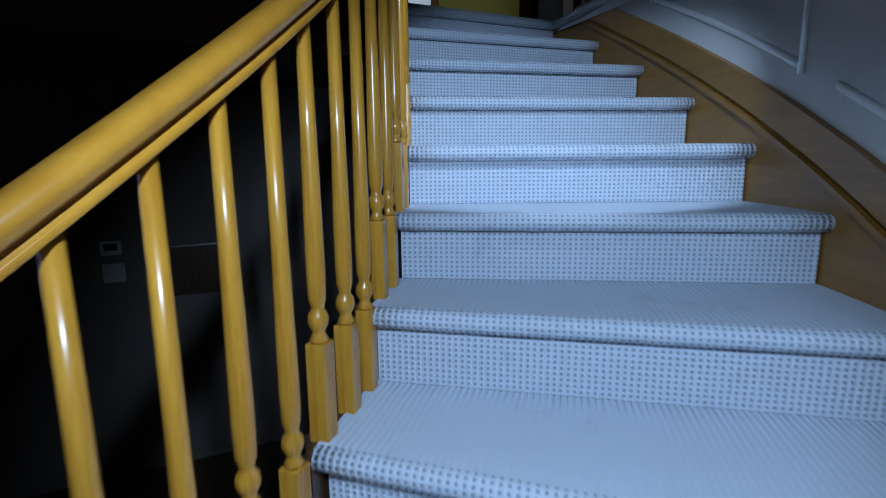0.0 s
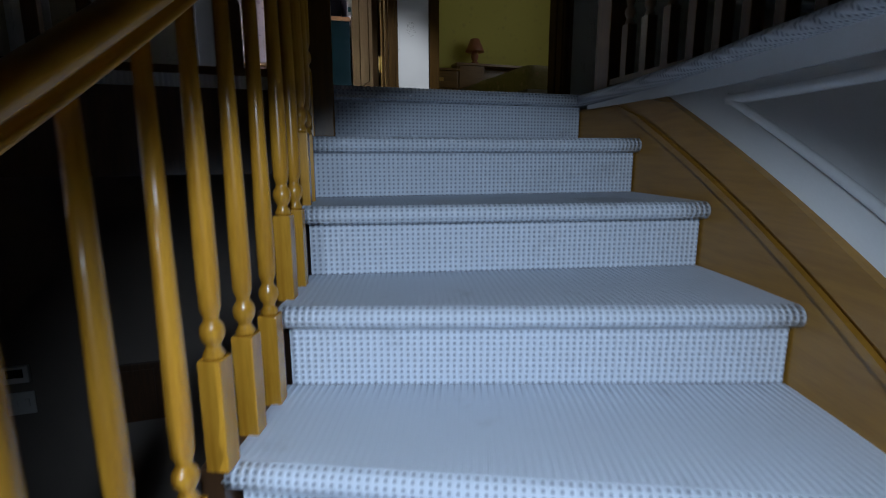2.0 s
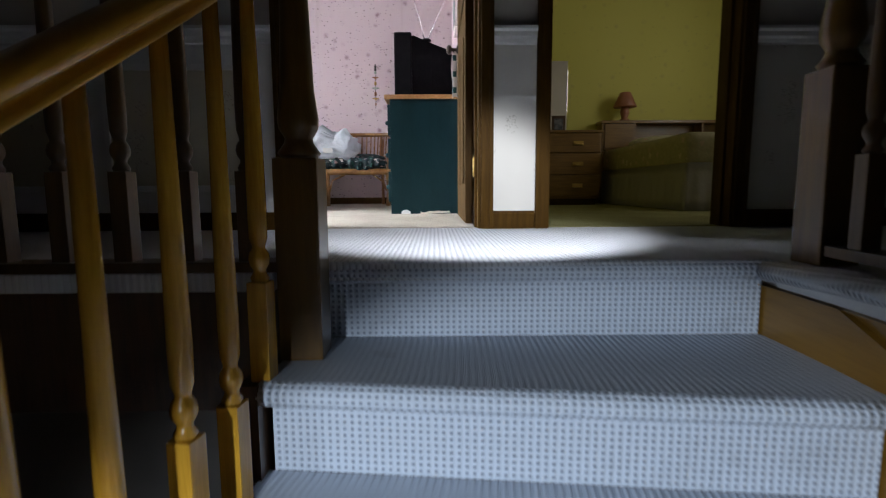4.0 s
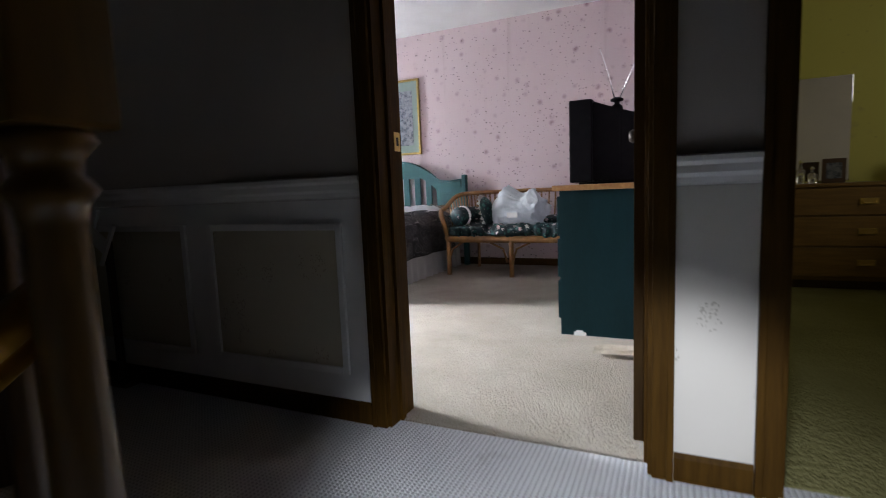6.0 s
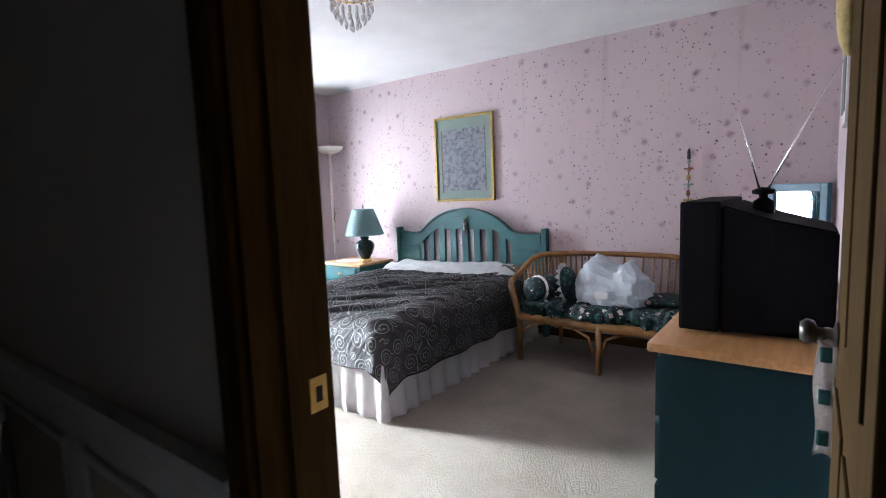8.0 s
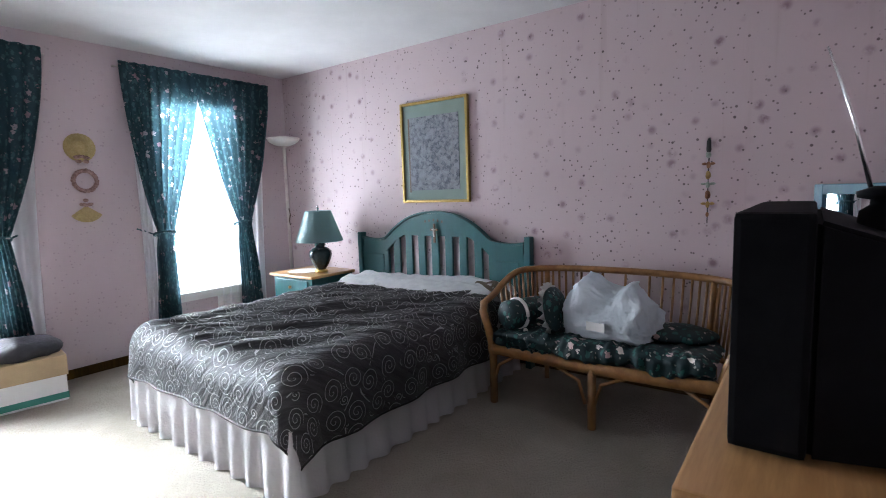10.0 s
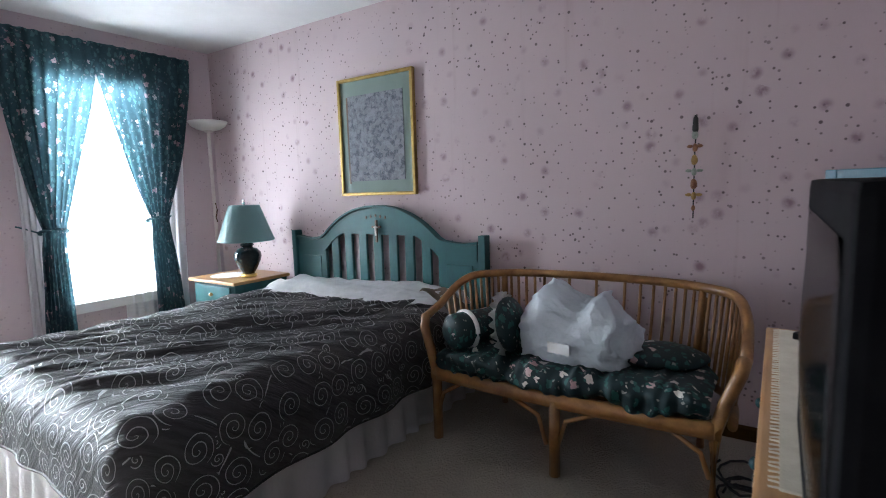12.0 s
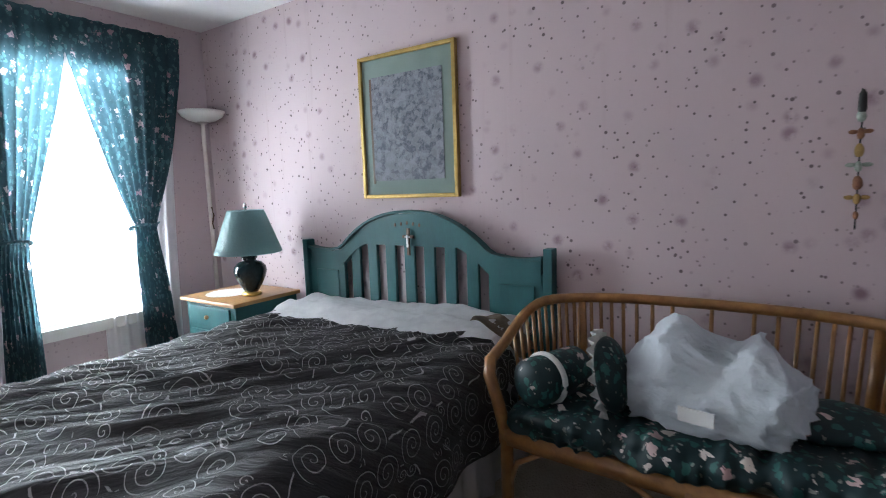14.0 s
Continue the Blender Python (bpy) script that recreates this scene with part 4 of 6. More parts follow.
setting("wall_partition", boxes((RIGHT_X, RIGHT_X + 0.17, BY0 + 0.02, PINK_Y, 0.0, CEIL)), M_PINKCLEAN, "pink painted partition wall", "wall")
setting("wall_pink_front", wall_holes(bmesh.new(), "y", BY0 + 0.0005, BY0 + 0.004, LEFT_X, RIGHT_X, 0.0, CEIL, [(-0.064, DOOR_W + 0.016, 0.0, DOOR_H + 0.07)]), M_PINKCLEAN, "pink paint on the door wall of the bedroom", "wall")
setting("wall_north_west", boxes((LEFT_X - 0.14, -1.56, 0.001, WALL_T, 0.0, CEIL)), M_HALLWALL, "plain wall beside the hall", "wall")
setting("floor_bedroom", boxes((LEFT_X - 0.14, RIGHT_X + 0.08, 0.06, PINK_Y + 0.1, -0.26, 0.003)), M_BEDCARPET, "cream shag carpet in the bedroom", "floor")
setting("ceiling_bedroom", boxes((LEFT_X - 0.14, RIGHT_X + 0.085, WALL_T, PINK_Y + 0.12, CEIL, CEIL + 0.1)), M_CEIL, "plain white bedroom ceiling", "ceiling")
BASE = [(0, 0), (0.012, 0), (0.012, 0.058), (0.005, 0.070), (0, 0.070)]
rail_run("baseboard_pink", LEFT_X + 0.013, RIGHT_X, 0.003, BASE, M_CASING, "brown stained baseboard", "baseboard", PINK_Y)
bm = boxes((LEFT_X, LEFT_X + 0.012, BY0 + 0.005, PINK_Y, 0.003, 0.072), bevel=0.003)
setting("baseboard_west", bm, M_CASING, "brown stained baseboard", "baseboard")


def window(name, y0, y1, label):
    t = thing(name, LEFT_X, (y0 + y1) / 2, 0, label, "window")
    t["kind"] = "structure"
    a, b = y0 - (y0 + y1) / 2, y1 - (y0 + y1) / 2
    for u0, u1, z0, z1 in ((a, a + 0.045, WZ0, WZ1), (b - 0.045, b, WZ0, WZ1), (a + 0.045, b - 0.045, WZ0, WZ0 + 0.05), (a + 0.045, b - 0.045, WZ1 - 0.05, WZ1)):
        part("window_frame", boxes((-0.11, -0.06, u0, u1, z0, z1), bevel=0.004), M_WHITE, t)
    for z0, z1 in ((WZ0 + 0.05, WZ1 - 0.05),):
        p = part("pane", boxes((-0.088, -0.084, a + 0.045, b - 0.045, z0, z1)), M_GLASS, t)
        p.visible_shadow = False
    part("window_sill", boxes((-0.06, 0.030, a - 0.04, b + 0.04, WZ0 - 0.07, WZ0 + 0.004), bevel=0.005), M_WHITE, t, "white painted sill")
    return t


window("window_1", *W1, "white framed window glowing with overcast daylight")
window("window_2", *W2, "white framed window beside the far curtain")
for nm, (a, b) in (("backdrop_sky_1", W1), ("backdrop_sky_2", W2)):
    setting(nm, boxes((LEFT_X - 0.62, LEFT_X - 0.60, a - 0.9, b + 0.9, 0.0, 2.9)), M_GLOW, "bright overcast sky outside the window", "sky")


def curtain_panel(t, inner, outer, ztie, seed):
    """A pleated, tied-back panel; inner and outer edges as (top, tie, bottom)."""
    ztop, zbot, zpart = 2.335, 0.14, 2.19

    def f(u, v):
        z = ztop + (zbot - ztop) * v
        if z > ztie:
            s = (ztop - z) / (ztop - ztie)
            p = max(0.0, (zpart - z) / (zpart - ztie))
            yi = inner[0] + (inner[1] - inner[0]) * p ** 1.12
            yo = outer[0] + (outer[1] - outer[0]) * s ** 1.7
        else:
            s = (ztie - z) / (ztie - zbot)
            yi, yo = inner[1] + (inner[2] - inner[1]) * s ** 0.8, outer[1] + (outer[2] - outer[1]) * s ** 0.7
        pinch = math.exp(-((z - ztie) / 0.09) ** 2)
        amp = 0.020 * (1 - 0.5 * pinch) * min(1.0, 0.35 + 3.0 * v)
        x = 0.062 + amp * math.sin(u * 2 * math.pi * 7.5 + 1.7 * noise.noise(Vector((u * 3, z * 1.2, seed)))) + 0.022 * noise.noise(Vector((u * 6, z * 2.5, seed + 4)))
        head = 0.002 * math.sin(u * 60 + seed) * math.exp(-v * 60)
        return (x + 0.02 * pinch, yi + (yo - yi) * u, z + head)
    bm = sheet(bmesh.new(), 96, 50, f)
    thick(bm, 0.003)
    return part("curtain_panel", bm, M_CURTAIN, t, "", True)


def curtains(name, y0, y1, label):
    """A pair of tied-back curtains with sheers behind, on a rod."""
    mid = y0 + 0.593
    t = thing(name, LEFT_X, mid, 0, label, "curtain", "bedroom curtains")
    a, b = y0 - mid, y1 - mid
    ties = ((1, a, (0.014, a + 0.295, a + 0.30), (a, a + 0.165, a + 0.11), 1.01), (-1, b, (-0.014, b - 0.435, b - 0.42), (b, b - 0.295, b - 0.20), 1.05))
    for s, o, inner, outer, ztie in ties:
        curtain_panel(t, inner, outer, ztie, 3 + s)
        ym = (inner[1] + outer[1]) / 2
        bm = bmesh.new()
        tube(bm, [(0.055 + 0.05 * math.cos(q), ym + 0.082 * math.sin(q), ztie + 0.02 * math.cos(q)) for q in [i * math.pi / 8 for i in range(16)]], 0.011, 6, True)
        tube(bm, [(0.03, ym - s * 0.08, ztie), (0.012, ym - s * 0.14, ztie + 0.03), (0.004, ym - s * 0.19, ztie + 0.05)], 0.006, 6)
        part("tie_back", bm, M_CURTAIN, t, "", True)

        def g(u, v, o=o, s=s):
            z = 2.27 - 2.15 * v
            w = 0.22 if s > 0 else 0.50
            return (0.022 + 0.012 * math.sin(u * 44) * (0.4 + 0.6 * v), o + s * (0.05 + (0.10 * v if s < 0 else 0.0) + w * u + 0.02 * math.sin(v * 3)), z)
        part("sheer", sheet(bmesh.new(), 72, 14, g), M_SHEER, t, "white sheer curtain", True)
    bm = bmesh.new()
    tube(bm, [(0.026, a - 0.02, 2.295), (0.026, b + 0.02, 2.295)], 0.007, 8)
    for y in (a - 0.02, b + 0.02):
        tube(bm, [(0.026, y, 2.295), (0.0, y, 2.295)], 0.007, 8)
    part("rod", bm, M_OFFWHITE, t)
    return t


curtains("curtains", 2.09, 3.385, "teal floral curtains tied back over white sheers")
curtains("curtains", 0.30, 1.62, "teal floral curtains tied back beside a carton")

# ---------------------------------------------------------------- bedroom: bed
BX0, BX1, BYF, BYH, BTOP = -2.72, -1.215, 1.545, 3.47, 0.545


def headboard():
    t = thing("headboard", -1.97, 3.535, 0.0, "teal painted arched wooden headboard with slats", "headboard")
    hw = 0.82

    def arch(x):
        s = abs(x) / hw
        if s < 0.62:
            return 0.985 + 0.125 * math.cos(s / 0.62 * math.pi / 2) ** 0.9 - 0.09 * (s / 0.62) ** 3
        return 0.895 - 0.02 * math.sin((s - 0.62) / 0.38 * math.pi) + 0.0 * s
    # bowed top rail
    bm = bmesh.new()
    n = 48
    rows = []
    for i in range(n + 1):
        x = -hw + 0.04 + (2 * hw - 0.08) * i / n
        zt = arch(x)
        zb = min(zt - 0.10, 0.93 if abs(x) < 0.50 else 9)
        rows.append([bm.verts.new((x, y, z)) for y, z in ((-0.02, zb), (0.02, zb), (0.02, zt), (-0.02, zt))])
    for a, b in zip(rows, rows[1:]):
        for j in range(4):
            bm.faces.new((a[j], b[j], b[(j + 1) % 4], a[(j + 1) % 4]))
    bm.faces.new(rows[0])
    bm.faces.new(rows[-1][::-1])
    part("top_rail", bm, M_TEAL, t)
    bm = bmesh.new()
    rows = [[Vector((r[0] * 1.0, r[1], r[2])) for r in ((x, -0.034, arch(x) + 0.002), (x, 0.026, arch(x) + 0.002), (x, 0.026, arch(x) + 0.018), (x, -0.034, arch(x) + 0.018))] for x in [-hw + 0.03 + (2 * hw - 0.06) * i / n for i in range(n + 1)]]
    rv = [[bm.verts.new(p) for p in r] for r in rows]
    for a, b in zip(rv, rv[1:]):
        for j in range(4):
            bm.faces.new((a[j], b[j], b[(j + 1) % 4], a[(j + 1) % 4]))
    bm.faces.new(rv[0])
    bm.faces.new(rv[-1][::-1])
    part("cap_moulding", bm, M_TEAL, t)
    for s in (-1, 1):
        part("post", boxes((s * hw - 0.022, s * hw + 0.022, -0.035, 0.03, 0.003, 0.945), bevel=0.006), M_TEAL, t)
        x0, x1 = sorted((s * 0.50, s * (hw - 0.022)))
        bm = boxes((x0, x1, -0.014, 0.012, 0.36, 0.82))
        box(bm, x0 + 0.06, x1 - 0.05, -0.022, -0.012, 0.44, 0.76, bevel=0.006)
        part("side_panel", bm, M_TEAL, t)
    for i in range(7):
        x = -0.405 + i * 0.135
        part("slat", boxes((x - 0.034, x + 0.034, -0.012, 0.010, 0.36, 0.95), bevel=0.004), M_TEAL, t)
    part("bottom_rail", boxes((-hw + 0.02, hw - 0.02, -0.016, 0.016, 0.30, 0.38), bevel=0.004), M_TEAL, t)
    for i in range(5):
        bm = bmesh.new()
        ball(bm, -0.084 + i * 0.042, -0.021, 1.058 - 0.006 * abs(i - 2), 0.008, 0.002, 0.011, 10, 6)
        part("pierced_hole", bm, M_DARKWOOD, t)
    return t


headboard()
t = thing("crucifix", -1.955, 3.508, 0.88, "small dark wooden crucifix on the headboard", "crucifix")
bm = boxes((-0.008, 0.008, -0.012, 0.0, 0.0, 0.15), bevel=0.002)
box(bm, -0.036, 0.036, -0.013, -0.001, 0.095, 0.111, bevel=0.002)
part("cross", bm, M_DARKWOOD, t)
part("pale_relief", boxes((-0.005, 0.005, -0.019, -0.012, 0.045, 0.112), (-0.018, 0.018, -0.017, -0.0135, 0.100, 0.106), bevel=0.0015), M_PLASTICW, t)

bed = thing("bed", (BX0 + BX1) / 2, (BYF + BYH) / 2, 0.0, "double bed under a black scroll-embroidered coverlet", "bed")
hx, hy = (BX1 - BX0) / 2, (BYH - BYF) / 2
part("mattress", boxes((-hx + 0.02, hx - 0.02, -hy + 0.02, hy, 0.24, BTOP - 0.014), bevel=0.115), M_SHEET, bed)
part("box_base", boxes((-hx + 0.03, hx - 0.03, -hy + 0.03, hy, 0.05, 0.25), bevel=0.01), M_SHEET, bed)
for sx in (-1, 1):
    for sy in (-1, 1):
        part("leg", boxes((sx * (hx - 0.1) - 0.02, sx * (hx - 0.1) + 0.02, sy * (hy - 0.1) - 0.02, sy * (hy - 0.1) + 0.02, 0.003, 0.06)), M_DARKWOOD, bed)


def skirt_path(s):
    """Runs down one side, across the foot and up the other."""
    L1, L2 = 2 * hy, 2 * hx
    d = s * (2 * L1 + L2)
    if d < L1:
        return hx, hy - d, 1.0, 0.0, d
    if d < L1 + L2:
        return hx - (d - L1), -hy, 0.0, -1.0, d
    return -hx, -hy + (d - L1 - L2), -1.0, 0.0, d


def skirt(u, v):
    x, y, nx, ny, d = skirt_path(u)
    fold = 0.017 * math.sin(d * 46 + 3 * noise.noise(Vector((d * 3, 0, 0)))) * (0.25 + 0.75 * v) + 0.015 * v
    return (x + nx * fold, y + ny * fold, 0.33 - 0.322 * v)


part("bed_skirt", thick(sheet(bmesh.new(), 420, 6, skirt), 0.002), M_BEDSKIRT, bed, "gathered white bed skirt", True)

# coverlet: top and draped sides in one sheet, rolling softly over the mattress edges
ROLL = 0.130
SIDE, FOOT = 0.410, 0.335       # cloth past the start of the roll
TOP_END = hy - 0.26


def coverlet(u, v):
    reach = hx - ROLL + SIDE
    s = -reach + 2 * reach * u
    y0 = -(hy - ROLL + FOOT)
    end = TOP_END + 0.07 * s + 0.03 * math.sin(s * 5.0)
    w = y0 + (end - y0) * v
    ex, ey = max(abs(s) - (hx - ROLL), 0.0), max(-w - (hy - ROLL), 0.0)
    sx = 1 if s > 0 else -1
    x, y, z = max(-(hx - ROLL), min(hx - ROLL, s)), max(-(hy - ROLL), w), BTOP
    d = math.hypot(ex, ey)
    if d > 0:
        nx, ny = sx * ex / d, -ey / d
        if ex and ey:
            d *= 1 - 0.06 * math.sin(2 * math.atan2(ey, ex))
        a = min(d / ROLL, math.pi / 2)
        hang = max(0.0, d - ROLL * math.pi / 2)
        along = s if ey > ex else w
        ripple = (0.014 * math.sin(along * 17 + 3 * noise.noise(Vector((s * 2, w * 2, 1)))) + 0.018 * noise.noise(Vector((s * 5, w * 5, 13)))) * min(1.0, hang / 0.12)
        out = ROLL * math.sin(a) + 0.028 + ripple + 0.06 * hang
        x += nx * out
        y += ny * out
        z -= ROLL * (1 - math.cos(a)) + hang
    flat = max(0.0, 1 - d / 0.20)
    across = 0.62 * w - 0.78 * s + 0.05 * noise.noise(Vector((s * 2.0, w * 2.0, 11)))
    along = 0.78 * w + 0.62 * s
    crease = 0.020 * max(0.0, 1 - 3.2 * abs(noise.noise(Vector((along * 0.8, across * 4.6, 21))))) ** 1.5
    crease += 0.013 * max(0.0, 1 - 3.0 * abs(noise.noise(Vector((along * 1.1, across * 8.5, 31)))))
    crease += 0.012 * max(0.0, 1 - 3.5 * abs(noise.noise(Vector((along * 2.0, across * 17.0, 37)))))
    fine = 0.010 * noise.noise(Vector((s * 2.2, w * 4.0, 2))) + 0.008 * noise.noise(Vector((along * 4, across * 26, 5)))
    ridge = 0.034 * math.exp(-((across + 0.10 - 0.05 * math.sin(along * 4)) / 0.035) ** 2) * math.exp(-(along / 0.7) ** 4)
    z += (0.25 + 0.75 * flat) * (crease + fine) * (1.0 if d < 0.2 else 0.4) + flat * ridge + 0.012
    return (x, y, max(z, 0.045))


bm = sheet(bmesh.new(), 200, 220, coverlet, lambda u, v: (u * 2 * (hx - ROLL + SIDE), v * (hy - ROLL + FOOT + TOP_END)))
t = thing("coverlet", (BX0 + BX1) / 2, (BYF + BYH) / 2, 0.0, "black crushed coverlet with pale embroidered spirals on the bed", "bedspread")
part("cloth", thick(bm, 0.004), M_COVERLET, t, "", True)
rim_pts = [coverlet(0.0, 1 - i / 60) for i in range(60)] + [coverlet(i / 80, 0.0) for i in range(81)] + [coverlet(1.0, (i + 1) / 60) for i in range(60)]
part("hem", tube(bmesh.new(), rim_pts, 0.0050, 6), M_BLACK, t, "stitched black hem", True)
# turned-back sheet and flat pillows below the headboard
def turned(u, v):
    x = -hx + 0.01 + (2 * hx - 0.02) * u
    y = TOP_END - 0.09 + 0.07 * x + 0.33 * v
    z = BTOP + 0.034 + 0.048 * math.sin(min(1, v * 1.6) * math.pi / 2) * (1 - 0.45 * abs(2 * u - 1) ** 4) + 0.022 * noise.noise(Vector((x * 4, y * 9, 4))) + 0.014 * noise.noise(Vector((x * 12, y * 20, 8)))
    e = abs(2 * u - 1)
    if e > 0.93:
        z -= (e - 0.93) * 0.9
    return (x, y, z)


def lining(u, v):
    """The coverlet's corner turned back beside the headboard, lining outward."""
    x = hx - 0.20 + 0.26 * u
    y = TOP_END + 0.02 + 0.17 * v - 0.03 * u
    z = BTOP + 0.094 - 0.12 * u ** 2.2 + 0.010 * noise.noise(Vector((x * 9, y * 14, 3))) + 0.012 * math.sin(u * 9 + v * 5) * (1 - u)
    return (x, y, z)


part("turned_corner", thick(sheet(bmesh.new(), 24, 14, lining), 0.005), M_LINING, t, "brown lining of a turned corner", True)
t = thing("pillow_sheet", (BX0 + BX1) / 2, (BYF + BYH) / 2, 0.0, "rumpled white sheet turned over flat pillows", "bed linen")
part("linen", thick(sheet(bmesh.new(), 60, 24, turned), 0.01), M_SHEET, t, "", True)

# ---------------------------------------------------------------- bedroom: nightstand, lamps
t = thing("nightstand", -3.20, 3.29, 0.003, "teal nightstand with a pine top and one drawer", "nightstand")
part("tabletop", boxes((-0.29, 0.29, -0.25, 0.25, 0.575, 0.60), bevel=0.008), M_PINE, t)
part("body", boxes((-0.26, 0.26, -0.22, 0.24, 0.06, 0.575), bevel=0.004), M_TEAL, t)
for z0, z1 in ((0.43, 0.555), (0.09, 0.40)):
    d = part("drawer_front" if z0 > 0.4 else "cupboard_door", boxes((-0.21, 0.21, -0.236, -0.221, z0, z1), bevel=0.006), M_TEAL, t)
    bm = bmesh.new()
    ball(bm, 0.0, -0.252, (z0 + z1) / 2, 0.014, 0.014, 0.014)
    part("knob", bm, M_PINE, d, "pale wooden knob", True)
for sx in (-0.23, 0.23):
    for sy in (-0.19, 0.21):
        part("foot", boxes((sx - 0.025, sx + 0.025, sy - 0.025, sy + 0.025, 0.0, 0.062), bevel=0.004), M_TEAL, t)
t = thing("doily", -3.27, 3.25, 0.604, "pale lace doily on the nightstand", "doily")
part("lace", lathe(bmesh.new(), [(0.14, 0.0), (0.142, 0.001), (0.10, 0.003)], 28), M_LACE, t)
t = thing("table_lamp", -3.05, 3.27, 0.607, "dark glazed urn lamp with a teal shade on the nightstand", "table lamp")
part("foot", lathe(bmesh.new(), [(0.055, 0.0), (0.060, 0.006), (0.060, 0.016), (0.045, 0.024)], 22), M_BRASS, t, "gilt lamp foot", True)
part("urn", lathe(bmesh.new(), [(0.040, 0.020), (0.050, 0.040), (0.072, 0.075), (0.092, 0.120), (0.101, 0.155), (0.096, 0.185), (0.070, 0.212), (0.040, 0.222), (0.042, 0.232), (0.050, 0.240), (0.046, 0.252), (0.02, 0.258)], 28), M_CERAMIC, t, "dark green glazed urn", True)
bm = lathe(bmesh.new(), [(0.006, 0.25), (0.006, 0.55), (0.012, 0.555), (0.010, 0.575), (0.004, 0.59)], 12)
part("stem_and_finial", bm, M_CHROME, t, "metal stem with a finial", True)
bm = bmesh.new()
def shade_ring(r, z):
    return [bm.verts.new((r * math.cos(2 * math.pi * i / 36), r * math.sin(2 * math.pi * i / 36), z)) for i in range(36)]
rr = [shade_ring(r, z) for r, z in ((0.202, 0.272), (0.204, 0.278), (0.112, 0.535), (0.109, 0.54))]
for a, b in zip(rr, rr[1:]):
    for i in range(36):
        bm.faces.new((a[i], a[(i + 1) % 36], b[(i + 1) % 36], b[i]))
thick(bm, 0.002)
part("shade", bm, M_SHADE, t, "teal cloth shade", True)

t = thing("floor_lamp", -3.70, 3.44, 0.003, "off-white torchiere floor lamp with a milk glass bowl", "floor lamp")
part("base", lathe(bmesh.new(), [(0.13, 0.0), (0.135, 0.012), (0.12, 0.024), (0.02, 0.034)], 26), M_OFFWHITE, t, "", True)
part("pole", lathe(bmesh.new(), [(0.014, 0.03), (0.014, 1.74), (0.03, 1.75), (0.05, 1.765)], 14), M_OFFWHITE, t, "", True)
bm = lathe(bmesh.new(), [(0.045, 1.76), (0.09, 1.772), (0.135, 1.80), (0.155, 1.835), (0.150, 1.836), (0.128, 1.806), (0.08, 1.782), (0.01, 1.778)], 30)
part("bowl", bm, M_MILK, t, "milk glass bowl", True)
bm = tube(bmesh.new(), [(0.018, 0, 1.16), (0.028, 0.004, 1.10), (0.018, -0.004, 1.04), (0.026, 0, 1.00)], 0.006, 6)
part("switch_cord", bm, M_DARKWOOD, t)

# ---------------------------------------------------------------- bedroom: wall things
t = thing("framed_print", -1.988, PINK_Y - 0.003, 1.194, "blue-grey print in a wide green mount and thin gilt frame", "picture")
w, h = 0.329, 0.80
for x0, x1, z0, z1 in ((-w, -w + 0.022, 0, h), (w - 0.022, w, 0, h), (-w + 0.022, w - 0.022, 0, 0.022), (-w + 0.022, w - 0.022, h - 0.022, h)):
    part("frame", boxes((x0, x1, -0.03, 0.0, z0, z1), bevel=0.004), M_GILT, t)
part("mount", boxes((-w + 0.02, w - 0.02, -0.016, -0.008, 0.02, h - 0.02)), M_MAT, t, "grey-green mount")
part("slipped_edge", boxes((-w + 0.072, -w + 0.089, -0.0185, -0.0155, 0.085, h - 0.125)), M_DARKWOOD, t, "dark gap where the print has slipped")
part("print", boxes((-w + 0.088, w - 0.088, -0.0195, -0.0155, 0.10, h - 0.12)), M_PRINT, t, "mottled blue-grey print")

t = thing("wall_chime", -0.044, PINK_Y - 0.030, 1.05, "string of carved wooden beads hanging on the wall", "wall hanging")
part("cord", tube(bmesh.new(), [(0, 0, 0.0), (0, 0, 0.30), (0.004, 0.006, 0.46), (0.0, 0.029, 0.48)], 0.003, 6), M_BLACK, t)
part("tassel", lathe(bmesh.new(), [(0.010, 0.40), (0.013, 0.41), (0.011, 0.46), (0.004, 0.475)], 10), M_BLACK, t, "black cord wrapping", True)
zz = 0.385
for i, (mm, r, w2) in enumerate(((M_BEADC, 0.020, 0.0), (M_BEADA, 0.016, 0.034), (M_BEADB, 0.021, 0.0), (M_BEADC, 0.016, 0.038), (M_BEADA, 0.022, 0.0), (M_BEADB, 0.016, 0.036), (M_BEADA, 0.012, 0.0))):
    bm = bmesh.new()
    ball(bm, 0, 0, zz, r * 0.72, r * 0.65, r * 1.15, 10, 8, 0.25, 40)
    if w2:
        ball(bm, w2 * 0.6, 0, zz + 0.006, w2 * 0.42, 0.008, 0.008, 8, 6)
        ball(bm, -w2 * 0.6, 0, zz + 0.006, w2 * 0.42, 0.008, 0.008, 8, 6)
    part("bead", bm, mm, t, "", True)
    zz -= 0.056

t = thing("straw_hat", LEFT_X + 0.004, 1.80, 1.676, "small straw hat with a dried bow on the wall", "wall hanging")
bm = lathe(bmesh.new(), [(0.100, 0.0), (0.102, 0.004), (0.060, 0.010), (0.052, 0.030), (0.044, 0.044), (0.01, 0.050)], 26)
bm.transform(pose(0, 0, 0, 0, 90, 0))
part("hat", bm, M_STRAW, t, "", True)
bm = bmesh.new()
for dy, dz in ((-0.03, -0.07), (0.03, -0.07), (0, -0.06), (-0.02, -0.10), (0.025, -0.10)):
    ball(bm, 0.02, dy, dz, 0.010, 0.022, 0.014, 8, 6, 0.3, 60)
part("bow", bm, M_DRIED, t, "dried flower bow", True)
